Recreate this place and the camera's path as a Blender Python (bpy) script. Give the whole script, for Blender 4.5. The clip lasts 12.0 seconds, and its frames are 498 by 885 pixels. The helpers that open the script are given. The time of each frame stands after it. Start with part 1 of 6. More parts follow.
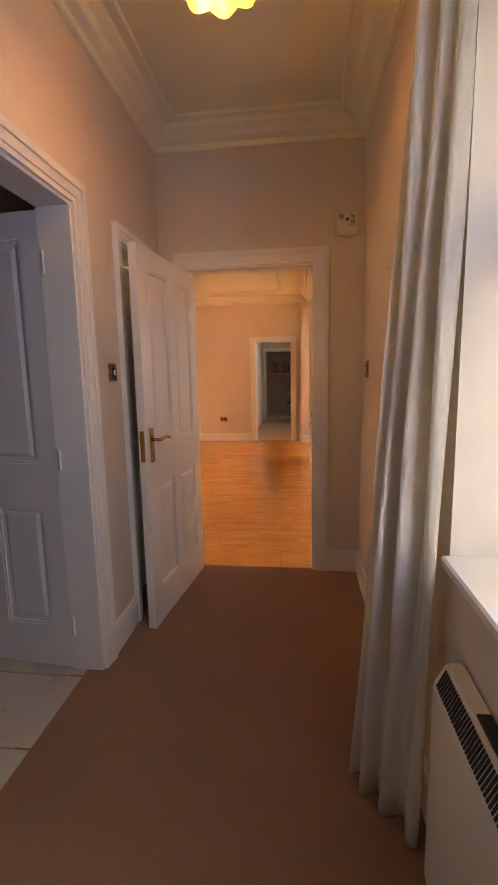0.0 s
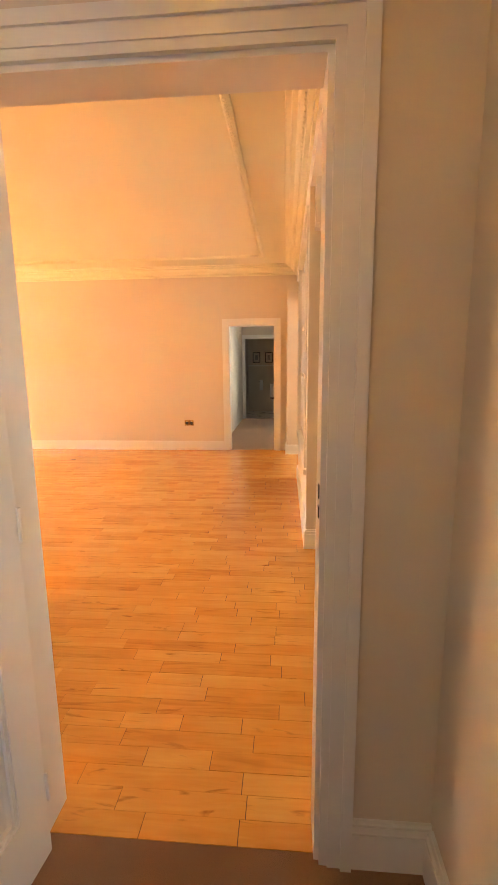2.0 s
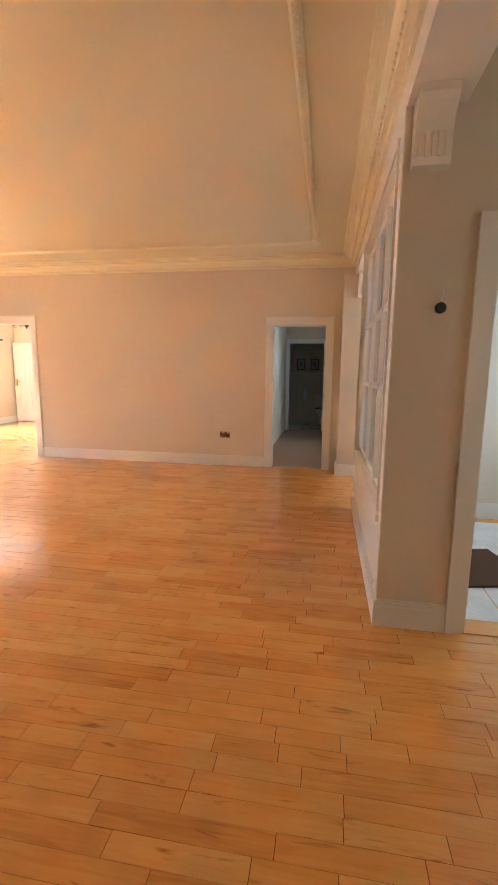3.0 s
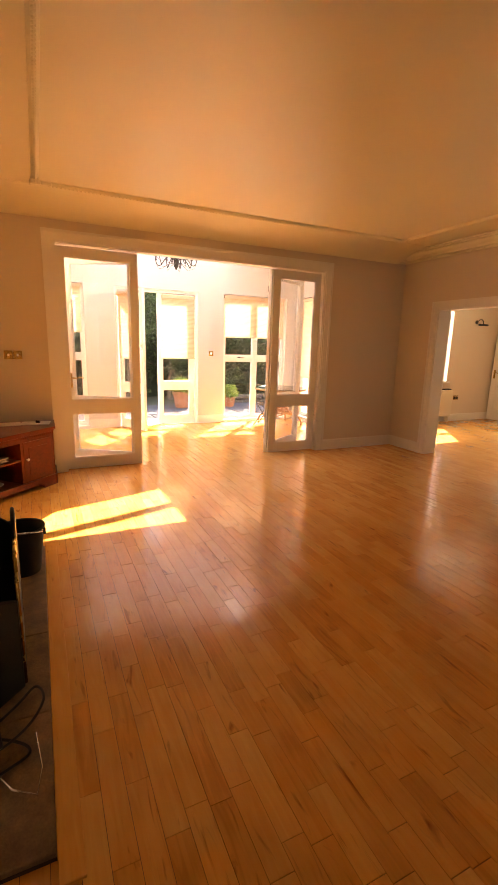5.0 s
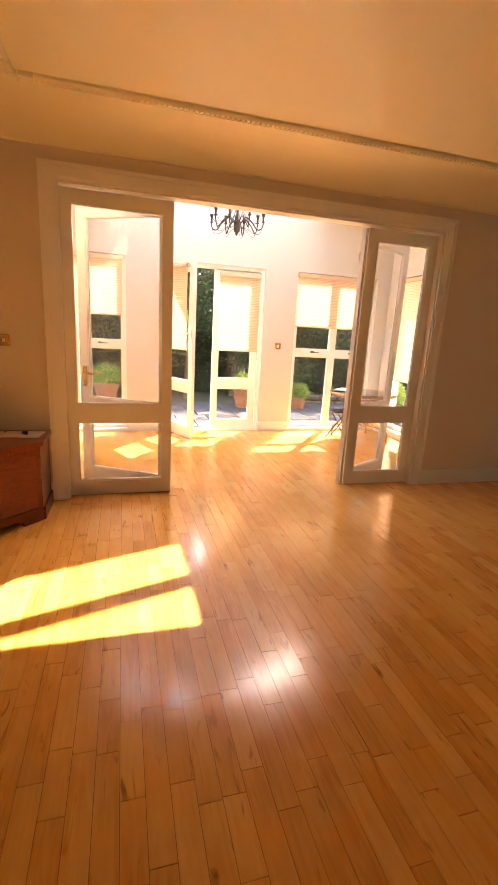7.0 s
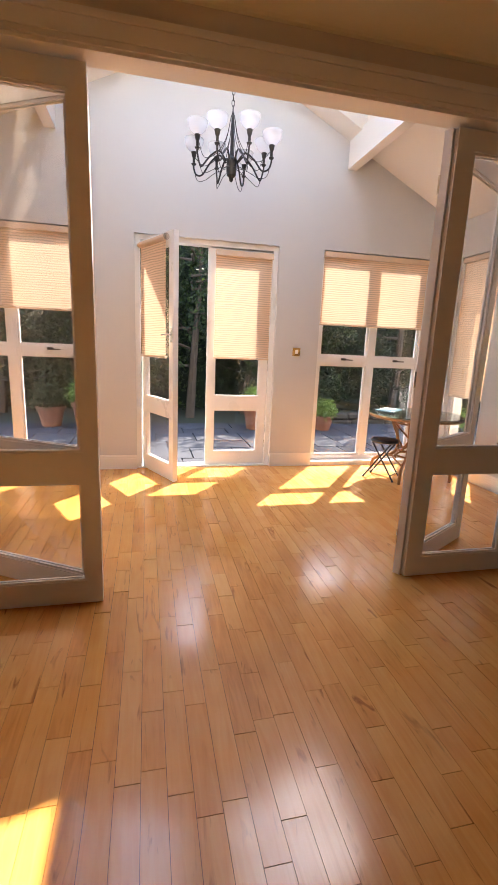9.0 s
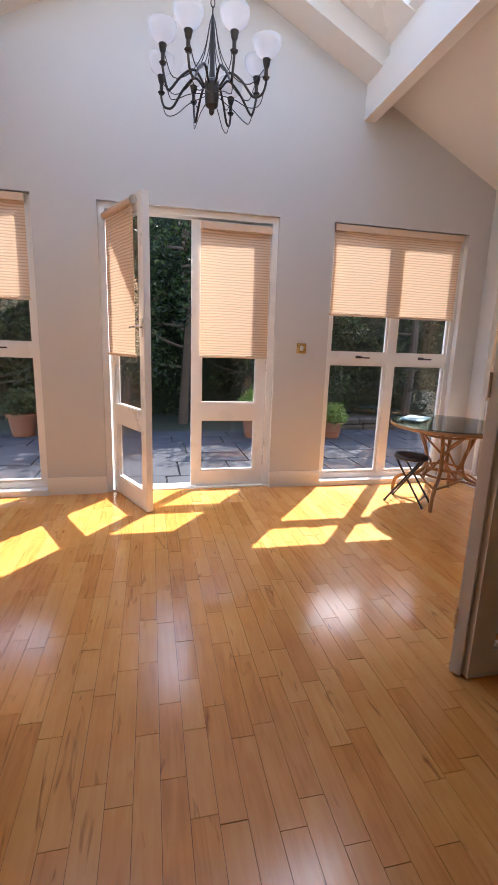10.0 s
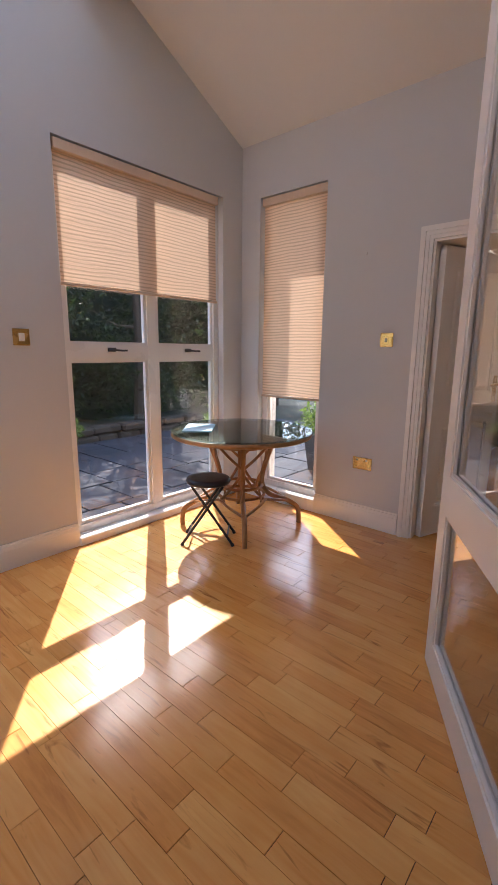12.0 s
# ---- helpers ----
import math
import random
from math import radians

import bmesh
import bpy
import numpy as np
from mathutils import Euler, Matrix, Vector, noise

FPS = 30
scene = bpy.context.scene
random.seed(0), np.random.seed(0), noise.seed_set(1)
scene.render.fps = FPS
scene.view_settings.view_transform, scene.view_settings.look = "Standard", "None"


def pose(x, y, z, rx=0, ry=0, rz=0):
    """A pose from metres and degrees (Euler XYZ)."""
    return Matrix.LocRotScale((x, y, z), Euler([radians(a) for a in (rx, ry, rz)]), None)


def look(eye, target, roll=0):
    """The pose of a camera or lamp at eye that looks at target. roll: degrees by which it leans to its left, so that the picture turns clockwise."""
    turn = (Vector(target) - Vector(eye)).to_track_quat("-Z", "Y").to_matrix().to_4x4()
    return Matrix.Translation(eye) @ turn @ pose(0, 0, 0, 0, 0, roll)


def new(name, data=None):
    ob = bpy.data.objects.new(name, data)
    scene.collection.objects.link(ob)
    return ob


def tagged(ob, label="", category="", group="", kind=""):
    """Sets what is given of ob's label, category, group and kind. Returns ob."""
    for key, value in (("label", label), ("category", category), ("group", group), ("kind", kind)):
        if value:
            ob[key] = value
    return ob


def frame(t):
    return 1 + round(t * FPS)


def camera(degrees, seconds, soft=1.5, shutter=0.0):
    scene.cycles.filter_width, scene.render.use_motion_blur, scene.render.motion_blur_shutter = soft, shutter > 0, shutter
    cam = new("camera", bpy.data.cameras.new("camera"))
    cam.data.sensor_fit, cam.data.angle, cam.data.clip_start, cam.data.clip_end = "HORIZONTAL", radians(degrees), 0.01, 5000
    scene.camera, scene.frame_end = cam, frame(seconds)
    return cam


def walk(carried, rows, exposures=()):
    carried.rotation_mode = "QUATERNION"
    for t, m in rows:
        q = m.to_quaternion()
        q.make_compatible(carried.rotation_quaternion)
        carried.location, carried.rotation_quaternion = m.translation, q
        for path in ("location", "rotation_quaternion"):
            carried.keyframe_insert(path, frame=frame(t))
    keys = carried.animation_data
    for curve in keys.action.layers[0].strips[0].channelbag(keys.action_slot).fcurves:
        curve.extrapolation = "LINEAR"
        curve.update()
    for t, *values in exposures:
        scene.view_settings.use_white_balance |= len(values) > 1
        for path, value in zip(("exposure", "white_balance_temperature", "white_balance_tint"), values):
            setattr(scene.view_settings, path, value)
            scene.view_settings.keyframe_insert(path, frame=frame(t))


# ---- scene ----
cam = camera(58.5, 12.0)
PATH = [
    (0, (0.787, -0.003, 1.356), (0.556, 1.96, 1.051), -1.1),
    (0.5, (0.785, 0.469, 1.348), (0.633, 2.438, 1.035), -1.2),
    (1, (0.76, 0.98, 1.348), (0.563, 2.939, 0.996), -1.9),
    (1.5, (0.76, 1.455, 1.365), (0.604, 3.41, 0.974), -1.3),
    (2, (0.777, 1.907, 1.398), (0.615, 3.869, 1.046), -0.6),
    (2.5, (0.687, 2.404, 1.354), (0.346, 4.345, 1.012), 0.1),
    (3, (0.627, 2.814, 1.353), (0.294, 4.761, 1.036), 0.7),
    (3.2, (0.587, 3.018, 1.363), (0.162, 4.947, 1.052), 0.8),
    (4.8, (-0.352, 3.925, 1.488), (-1.966, 5.032, 1.079), 1.0),
    (5, (-0.471, 4.001, 1.482), (-2.238, 4.835, 1.054), 1.6),
    (5.5, (-0.81, 4.161, 1.488), (-2.696, 4.646, 1.033), 0.4),
    (6, (-1.173, 4.372, 1.461), (-3.059, 4.85, 0.996), 1.9),
    (6.5, (-1.569, 4.521, 1.452), (-3.462, 4.96, 0.979), 2.3),
    (7, (-1.949, 4.683, 1.457), (-3.816, 5.224, 0.985), 3.2),
    (7.2, (-2.114, 4.758, 1.458), (-3.971, 5.343, 1.001), 3.3),
    (8.8, (-3.488, 5.24, 1.4), (-5.379, 5.729, 0.972), 2.9),
    (9, (-3.673, 5.325, 1.348), (-5.577, 5.769, 0.924), 2.4),
    (9.5, (-4.11, 5.461, 1.314), (-6.018, 5.892, 0.895), 1.8),
    (10, (-4.545, 5.604, 1.309), (-6.453, 6.031, 0.886), 1.9),
    (10.5, (-4.926, 5.706, 1.272), (-6.83, 6.148, 0.852), 2.1),
    (11, (-5.291, 5.812, 1.247), (-7.128, 6.49, 0.841), 2.4),
    (11.5, (-5.626, 5.904, 1.252), (-7.262, 6.983, 0.851), 0.1),
    (12, (-5.893, 5.873, 1.244), (-7.175, 7.354, 0.84), 0.6),
]
# seconds, stops, kelvin, tint: the clip's camera opens up in the dark hall and closes in the sunroom
EXPOSE = [(0.0, 6.25, 10600, 38), (0.8, 6.9, 11800, 35), (1.6, 7.15, 11800, 28), (2.4, 6.7, 7200, 15), (3.2, 6.1, 6450, 12), (4.0, 5.6, 8200, 18), (4.8, 4.45, 11000, 25),
          (6.0, 4.65, 11000, 21), (7.2, 4.1, 9800, 19), (8.8, 3.25, 7500, 16), (9.5, 2.95, 6800, 15), (10.2, 2.5, 6500, 15), (11.0, 2.2, 6150, 15), (12.0, 2.25, 6400, 17)]
walk(cam, [(t, look(eye, target, roll)) for t, eye, target, roll in PATH], EXPOSE)

# ---- light ----
SUN_TO = Vector((0.82, -0.626, -1.0))          # the way the sunlight travels
world = bpy.data.worlds.new("sky")
scene.world = world
world.use_nodes = True
wn = world.node_tree
sky = wn.nodes.new("ShaderNodeTexSky")
sky.sky_type = "NISHITA"
sky.sun_disc = False
sky.sun_elevation = radians(44.1)
sky.sun_rotation = radians(-52.6)
wn.links.new(sky.outputs[0], wn.nodes["Background"].inputs[0])
wn.nodes["Background"].inputs[1].default_value = 0.15
sun = new("sun", bpy.data.lights.new("sun", "SUN"))
sun.data.energy, sun.data.angle, sun.data.color = 2.5, radians(0.53), (1.0, 0.965, 0.91)
sun.rotation_mode = "QUATERNION"
sun.rotation_quaternion = SUN_TO.to_track_quat("-Z", "Y")


def sky_window(name, place, normal, w, h, watts, color=(0.66, 0.82, 1.0)):
    """Sky light entering through an opening of the building."""
    la = bpy.data.lights.new(name, "AREA")
    la.shape, la.size, la.size_y, la.energy, la.color = "RECTANGLE", w, h, watts, color
    ob = new(name, la)
    ob.matrix_world = look(place, Vector(place) + Vector(normal))
    return ob


sky_window("window_daylight_hall", (1.41, 0.22, 1.58), (-1, 0.1, -0.1), 0.95, 1.3, 0.24, (0.20, 0.43, 1.0))
sky_window("skylight_daylight", (-7.35, 6.85, 3.95), (0, -0.43, -0.9), 1.5, 1.1, 0.9, (0.45, 0.68, 1.0))
sky_window("skylight_daylight", (-7.35, 5.07, 3.95), (0, 0.43, -0.9), 1.5, 1.1, 0.9, (0.45, 0.68, 1.0))
sky_window("window_daylight_vestibule", (2.85, 6.3, 1.5), (-1, 0, 0), 1.6, 1.8, 0.45)
# alcove and lobby lamps are added fill for the living room, behind unseen windows
sky_window("fill_light_alcove", (2.86, 4.1, 1.6), (-1, 0, 0.05), 1.3, 1.3, 0.10, (1.0, 0.92, 0.80))
sky_window("fill_light_lobby", (2.86, 8.1, 1.6), (-1, 0, 0.05), 1.1, 1.3, 0.32, (0.88, 0.93, 1.0))
hall_bulb = new("hall_bulb", bpy.data.lights.new("hall_bulb", "POINT"))
hall_bulb.data.energy, hall_bulb.data.color, hall_bulb.data.shadow_soft_size = 0.052, (1.0, 0.58, 0.20), 0.03
hall_bulb.location = (0.525, 1.60, 2.62)
sky_window("window_daylight_corridor", (1.15, 10.9, 1.5), (-1, 0, 0), 0.9, 1.2, 0.33, (0.5, 0.7, 1.0))
sky_window("window_daylight_north_room", (-7.55, 11.3, 1.6), (1, 0, -0.1), 0.9, 1.2, 5.5)

# ---- materials ----
def shader(name):
    m = bpy.data.materials.new(name)
    m.use_nodes = True
    t = m.node_tree
    return m, t, t.nodes["Principled BSDF"]


def paint(name, col, rough=0.6, var=0.05, scale=1.3, grain=140.0, bump=0.08, metal=0.0, spec=0.5, coat=0.0, sheen=0.0, dirt=0.0):
    """A surface with broad stains, fine grain and slight relief at real-world size."""
    m, t, b = shader(name)
    n, l = t.nodes, t.links
    geo = n.new("ShaderNodeNewGeometry")
    big, fine = n.new("ShaderNodeTexNoise"), n.new("ShaderNodeTexNoise")
    big.inputs["Scale"].default_value, big.inputs["Detail"].default_value = scale, 4
    fine.inputs["Scale"].default_value, fine.inputs["Detail"].default_value = grain, 3
    l.new(geo.outputs["Position"], big.inputs["Vector"])
    l.new(geo.outputs["Position"], fine.inputs["Vector"])
    add = n.new("ShaderNodeMath")
    add.operation = "MULTIPLY_ADD"
    l.new(fine.outputs["Fac"], add.inputs[0])
    add.inputs[1].default_value = 0.5
    l.new(big.outputs["Fac"], add.inputs[2])
    ramp = n.new("ShaderNodeMapRange")
    l.new(add.outputs[0], ramp.inputs[0])
    ramp.inputs[1].default_value, ramp.inputs[2].default_value = 0.4, 1.1
    ramp.inputs[3].default_value, ramp.inputs[4].default_value = 1 - var - dirt, 1 + var
    mul = n.new("ShaderNodeVectorMath")
    mul.operation = "SCALE"
    mul.inputs[0].default_value = col
    l.new(ramp.outputs[0], mul.inputs["Scale"])
    l.new(mul.outputs[0], b.inputs["Base Color"])
    rr = n.new("ShaderNodeMapRange")
    l.new(big.outputs["Fac"], rr.inputs[0])
    rr.inputs[1].default_value, rr.inputs[2].default_value = 0.3, 0.7
    rr.inputs[3].default_value, rr.inputs[4].default_value = max(0.02, rough - 0.06), min(1, rough + 0.06)
    l.new(rr.outputs[0], b.inputs["Roughness"])
    if bump:
        bp = n.new("ShaderNodeBump")
        bp.inputs["Strength"].default_value, bp.inputs["Distance"].default_value = bump, 0.004
        l.new(fine.outputs["Fac"], bp.inputs["Height"])
        l.new(bp.outputs[0], b.inputs["Normal"])
    b.inputs["Metallic"].default_value = metal
    b.inputs["Specular IOR Level"].default_value = spec
    b.inputs["Coat Weight"].default_value = coat
    b.inputs["Coat Roughness"].default_value = 0.12
    b.inputs["Sheen Weight"].default_value = sheen
    return m


def timber(name, dark, mid, light, along="x", rough=0.25, coat=0.0, island=False, grain=1.0, bump=0.05, vary=1.0):
    """Wood with streaks along one axis; pieces differ by object or, where joined, by island."""
    m, t, b = shader(name)
    n, l = t.nodes, t.links
    geo, info = n.new("ShaderNodeNewGeometry"), n.new("ShaderNodeObjectInfo")
    rnd = geo.outputs["Random Per Island"] if island else info.outputs["Random"]
    shift = n.new("ShaderNodeVectorMath")
    shift.operation = "MULTIPLY_ADD"
    comb = n.new("ShaderNodeCombineXYZ")
    for k in range(3):
        l.new(rnd, comb.inputs[k])
    l.new(comb.outputs[0], shift.inputs[0])
    shift.inputs[1].default_value = (37.0, 53.0, 19.0)
    l.new(geo.outputs["Position"], shift.inputs[2])
    stretch = n.new("ShaderNodeVectorMath")
    stretch.operation = "MULTIPLY"
    l.new(shift.outputs[0], stretch.inputs[0])
    stretch.inputs[1].default_value = {"x": (3, 34, 34), "y": (34, 3, 34), "z": (34, 34, 3)}[along]
    wave = n.new("ShaderNodeTexNoise")
    wave.inputs["Scale"].default_value, wave.inputs["Detail"].default_value, wave.inputs["Distortion"].default_value = 1.0 * grain, 6, 1.4
    l.new(stretch.outputs[0], wave.inputs["Vector"])
    knot = n.new("ShaderNodeTexNoise")
    knot.inputs["Scale"].default_value, knot.inputs["Detail"].default_value = 5.0, 2
    l.new(shift.outputs[0], knot.inputs["Vector"])
    mix = n.new("ShaderNodeMath")
    mix.operation = "MULTIPLY_ADD"
    l.new(rnd, mix.inputs[0])
    mix.inputs[1].default_value = 0.40 * vary
    sc = n.new("ShaderNodeMath")
    sc.operation = "MULTIPLY_ADD"
    l.new(wave.outputs["Fac"], sc.inputs[0])
    sc.inputs[1].default_value = 0.7
    calm = n.new("ShaderNodeMath")
    calm.operation = "MULTIPLY_ADD"
    l.new(knot.outputs["Fac"], calm.inputs[0])
    calm.inputs[1].default_value, calm.inputs[2].default_value = 0.45, 0.26
    l.new(calm.outputs[0], sc.inputs[2])
    l.new(sc.outputs[0], mix.inputs[2])
    ramp = n.new("ShaderNodeValToRGB")
    e = ramp.color_ramp.elements
    e[0].position, e[0].color = 0.38, (*dark, 1)
    e[1].position, e[1].color = 1.0, (*light, 1)
    mid_e = ramp.color_ramp.elements.new(0.66)
    mid_e.color = (*mid, 1)
    half = n.new("ShaderNodeMath")
    half.operation = "MULTIPLY"
    half.inputs[1].default_value = 0.72
    l.new(mix.outputs[0], half.inputs[0])
    l.new(half.outputs[0], ramp.inputs[0])
    # sparse dark mineral streaks
    st2 = n.new("ShaderNodeVectorMath")
    st2.operation = "MULTIPLY"
    l.new(shift.outputs[0], st2.inputs[0])
    st2.inputs[1].default_value = {"x": (3.2, 19, 19), "y": (19, 3.2, 19), "z": (19, 19, 3.2)}[along]
    dk = n.new("ShaderNodeTexNoise")
    dk.inputs["Scale"].default_value, dk.inputs["Detail"].default_value, dk.inputs["Distortion"].default_value = 1.0, 5, 1.6
    l.new(st2.outputs[0], dk.inputs["Vector"])
    dr_ = n.new("ShaderNodeMapRange")
    l.new(dk.outputs["Fac"], dr_.inputs[0])
    dr_.inputs[1].default_value, dr_.inputs[2].default_value = 0.62, 0.78
    dr_.inputs[3].default_value, dr_.inputs[4].default_value = 1.0, 0.0
    sc2 = n.new("ShaderNodeMix")
    sc2.data_type = "RGBA"
    sc2.inputs["A"].default_value = (dark[0] * 0.62, dark[1] * 0.5, dark[2] * 0.45, 1)
    l.new(ramp.outputs[0], sc2.inputs["B"])
    l.new(dr_.outputs[0], sc2.inputs["Factor"])
    l.new(sc2.outputs["Result"], b.inputs["Base Color"])
    rr = n.new("ShaderNodeMapRange")
    l.new(knot.outputs["Fac"], rr.inputs[0])
    rr.inputs[3].default_value, rr.inputs[4].default_value = rough - 0.06, rough + 0.08
    l.new(rr.outputs[0], b.inputs["Roughness"])
    bp = n.new("ShaderNodeBump")
    bp.inputs["Strength"].default_value, bp.inputs["Distance"].default_value = bump, 0.003
    l.new(wave.outputs["Fac"], bp.inputs["Height"])
    l.new(bp.outputs[0], b.inputs["Normal"])
    b.inputs["Coat Weight"].default_value = coat
    b.inputs["Coat Roughness"].default_value = 0.12
    return m


def clear_glass(name, tint=(1, 1, 1), gloss=0.04):
    m = bpy.data.materials.new(name)
    m.use_nodes = True
    t = m.node_tree
    t.nodes.remove(t.nodes["Principled BSDF"])
    tr, gl, mx, fr = (t.nodes.new(k) for k in ("ShaderNodeBsdfTransparent", "ShaderNodeBsdfGlossy", "ShaderNodeMixShader", "ShaderNodeLayerWeight"))
    tr.inputs[0].default_value = (*tint, 1)
    gl.inputs["Roughness"].default_value = 0.01
    fr.inputs["Blend"].default_value = 0.5
    po, ad = t.nodes.new("ShaderNodeMath"), t.nodes.new("ShaderNodeMath")
    po.operation, ad.operation = "POWER", "MULTIPLY_ADD"
    t.links.new(fr.outputs["Facing"], po.inputs[0])
    po.inputs[1].default_value = 5.0
    t.links.new(po.outputs[0], ad.inputs[0])
    ad.inputs[1].default_value, ad.inputs[2].default_value = 0.9, gloss
    t.links.new(ad.outputs[0], mx.inputs[0])
    t.links.new(tr.outputs[0], mx.inputs[1])
    t.links.new(gl.outputs[0], mx.inputs[2])
    t.links.new(mx.outputs[0], t.nodes["Material Output"].inputs[0])
    return m


def cloth(name, col, through_it=0.5, weave=300.0, streak=0.0, rough=0.9):
    """Woven cloth that lets some light through; streak lays slubs across it."""
    m, t, b = shader(name)
    n, l = t.nodes, t.links
    geo = n.new("ShaderNodeNewGeometry")
    st = n.new("ShaderNodeVectorMath")
    st.operation = "MULTIPLY"
    l.new(geo.outputs["Position"], st.inputs[0])
    st.inputs[1].default_value = (0.35, 0.35, 1) if streak else (1, 1, 1)
    no = n.new("ShaderNodeTexWave" if streak else "ShaderNodeTexNoise")
    no.inputs["Scale"].default_value, no.inputs["Detail"].default_value = (14.0 if streak else weave), 4
    if streak:
        no.bands_direction = "Z"
        no.inputs["Distortion"].default_value, no.inputs["Detail Scale"].default_value = 5.0, 0.6
    l.new(st.outputs[0], no.inputs["Vector"])
    mr = n.new("ShaderNodeMapRange")
    l.new(no.outputs["Fac"], mr.inputs[0])
    mr.inputs[1].default_value, mr.inputs[2].default_value = (0.0, 0.6) if streak else (0.3, 0.7)
    mr.inputs[3].default_value, mr.inputs[4].default_value = 1 - max(streak, 0.08), 1.0
    sc = n.new("ShaderNodeVectorMath")
    sc.operation = "SCALE"
    sc.inputs[0].default_value = col
    l.new(mr.outputs[0], sc.inputs["Scale"])
    l.new(sc.outputs[0], b.inputs["Base Color"])
    b.inputs["Roughness"].default_value = rough
    b.inputs["Specular IOR Level"].default_value = 0.15
    tl, mx = n.new("ShaderNodeBsdfTranslucent"), n.new("ShaderNodeMixShader")
    l.new(sc.outputs[0], tl.inputs[0])
    mx.inputs[0].default_value = through_it
    l.new(b.outputs[0], mx.inputs[1])
    l.new(tl.outputs[0], mx.inputs[2])
    l.new(mx.outputs[0], n["Material Output"].inputs[0])
    return m


WALL = paint("greige_wall_paint", (0.70, 0.605, 0.495), 0.75, 0.03, 0.8, 220, 0.1)
WALL_SUN = paint("cream_wall_paint", (0.58, 0.575, 0.565), 0.75, 0.025, 0.8, 220, 0.1)
CEIL = paint("ceiling_paint", (0.82, 0.765, 0.575), 0.42, 0.025, 0.6, 180, 0.1)
CEIL_WHITE = paint("roof_lining_paint", (0.72, 0.71, 0.69), 0.8, 0.02, 0.6, 180, 0.06)
GLOSS = paint("white_gloss_paint", (0.80, 0.77, 0.72), 0.34, 0.012, 2.5, 90, 0.02)
UPVC = paint("white_window_frame", (0.80, 0.79, 0.77), 0.3, 0.02, 3, 60, 0.02)
CARPET = paint("brown_carpet", (0.30, 0.148, 0.072), 0.95, 0.2, 2.2, 420, 0.9, spec=0.1, sheen=0.3)
SUBFLOOR = paint("dark_joint", (0.05, 0.024, 0.011), 0.8, 0.1, 4, 90, 0.05)
OAKP = timber("maple_board", (0.48, 0.17, 0.034), (0.71, 0.31, 0.074), (0.80, 0.42, 0.12), "x", 0.20, 0.5)
OAKI = timber("maple_boards_joined", (0.48, 0.17, 0.034), (0.71, 0.31, 0.074), (0.80, 0.42, 0.12), "x", 0.20, 0.5, island=True)
GLASS = clear_glass("window_glass")
BRASS = paint("polished_brass", (0.52, 0.35, 0.13), 0.25, 0.06, 20, 200, 0.03, metal=1.0)
CHROME = paint("brushed_steel", (0.6, 0.58, 0.55), 0.25, 0.04, 20, 200, 0.03, metal=1.0)
BLACK = paint("black_wrought_iron", (0.022, 0.021, 0.022), 0.45, 0.15, 12, 160, 0.2)
BLIND = cloth("pleated_blind_cloth", (0.82, 0.60, 0.42), 0.23, streak=0.28)
CURTAIN = cloth("cream_curtain_cloth", (0.86, 0.82, 0.72), 0.55, 260)

# ---- tools for building ----
def box(bm, x0, y0, z0, x1, y1, z1, bevel=0.0):
    x0, x1, y0, y1, z0, z1 = min(x0, x1), max(x0, x1), min(y0, y1), max(y0, y1), min(z0, z1), max(z0, z1)
    v = [bm.verts.new((x, y, z)) for z in (z0, z1) for x, y in ((x0, y0), (x1, y0), (x1, y1), (x0, y1))]
    f = [bm.faces.new([v[i] for i in q]) for q in ((3, 2, 1, 0), (4, 5, 6, 7), (0, 1, 5, 4), (1, 2, 6, 5), (2, 3, 7, 6), (3, 0, 4, 7))]
    if bevel:
        bmesh.ops.bevel(bm, geom=list({e for q in f for e in q.edges}), offset=bevel, segments=1, affect="EDGES", profile=0.5)
    return bm


def boxes(*rows, bevel=0.0):
    bm = bmesh.new()
    for r in rows:
        box(bm, *r, bevel=bevel)
    return bm


def mesh_of(name, bm, mat, smooth=False):
    me = bpy.data.meshes.new(name)
    bmesh.ops.recalc_face_normals(bm, faces=bm.faces[:])
    bm.to_mesh(me)
    bm.free()
    if smooth:
        for p in me.polygons:
            p.use_smooth = True
    for q in (mat if isinstance(mat, (list, tuple)) else [mat]):
        me.materials.append(q)
    return me


def part(name, bm, mat, parent=None, label="", smooth=False):
    ob = new(name, mesh_of(name, bm, mat, smooth))
    if parent:
        ob.parent = parent
    return tagged(ob, label)


def thing(name, label, category, m=None, group=""):
    ob = new(name)
    ob.empty_display_size = 0.1
    if m is not None:
        ob.matrix_world = m
    return tagged(ob, label, category, group)


def setting(name, bm, mat, label, smooth=False):
    return tagged(part(name, bm, mat, None, label, smooth), kind="structure")


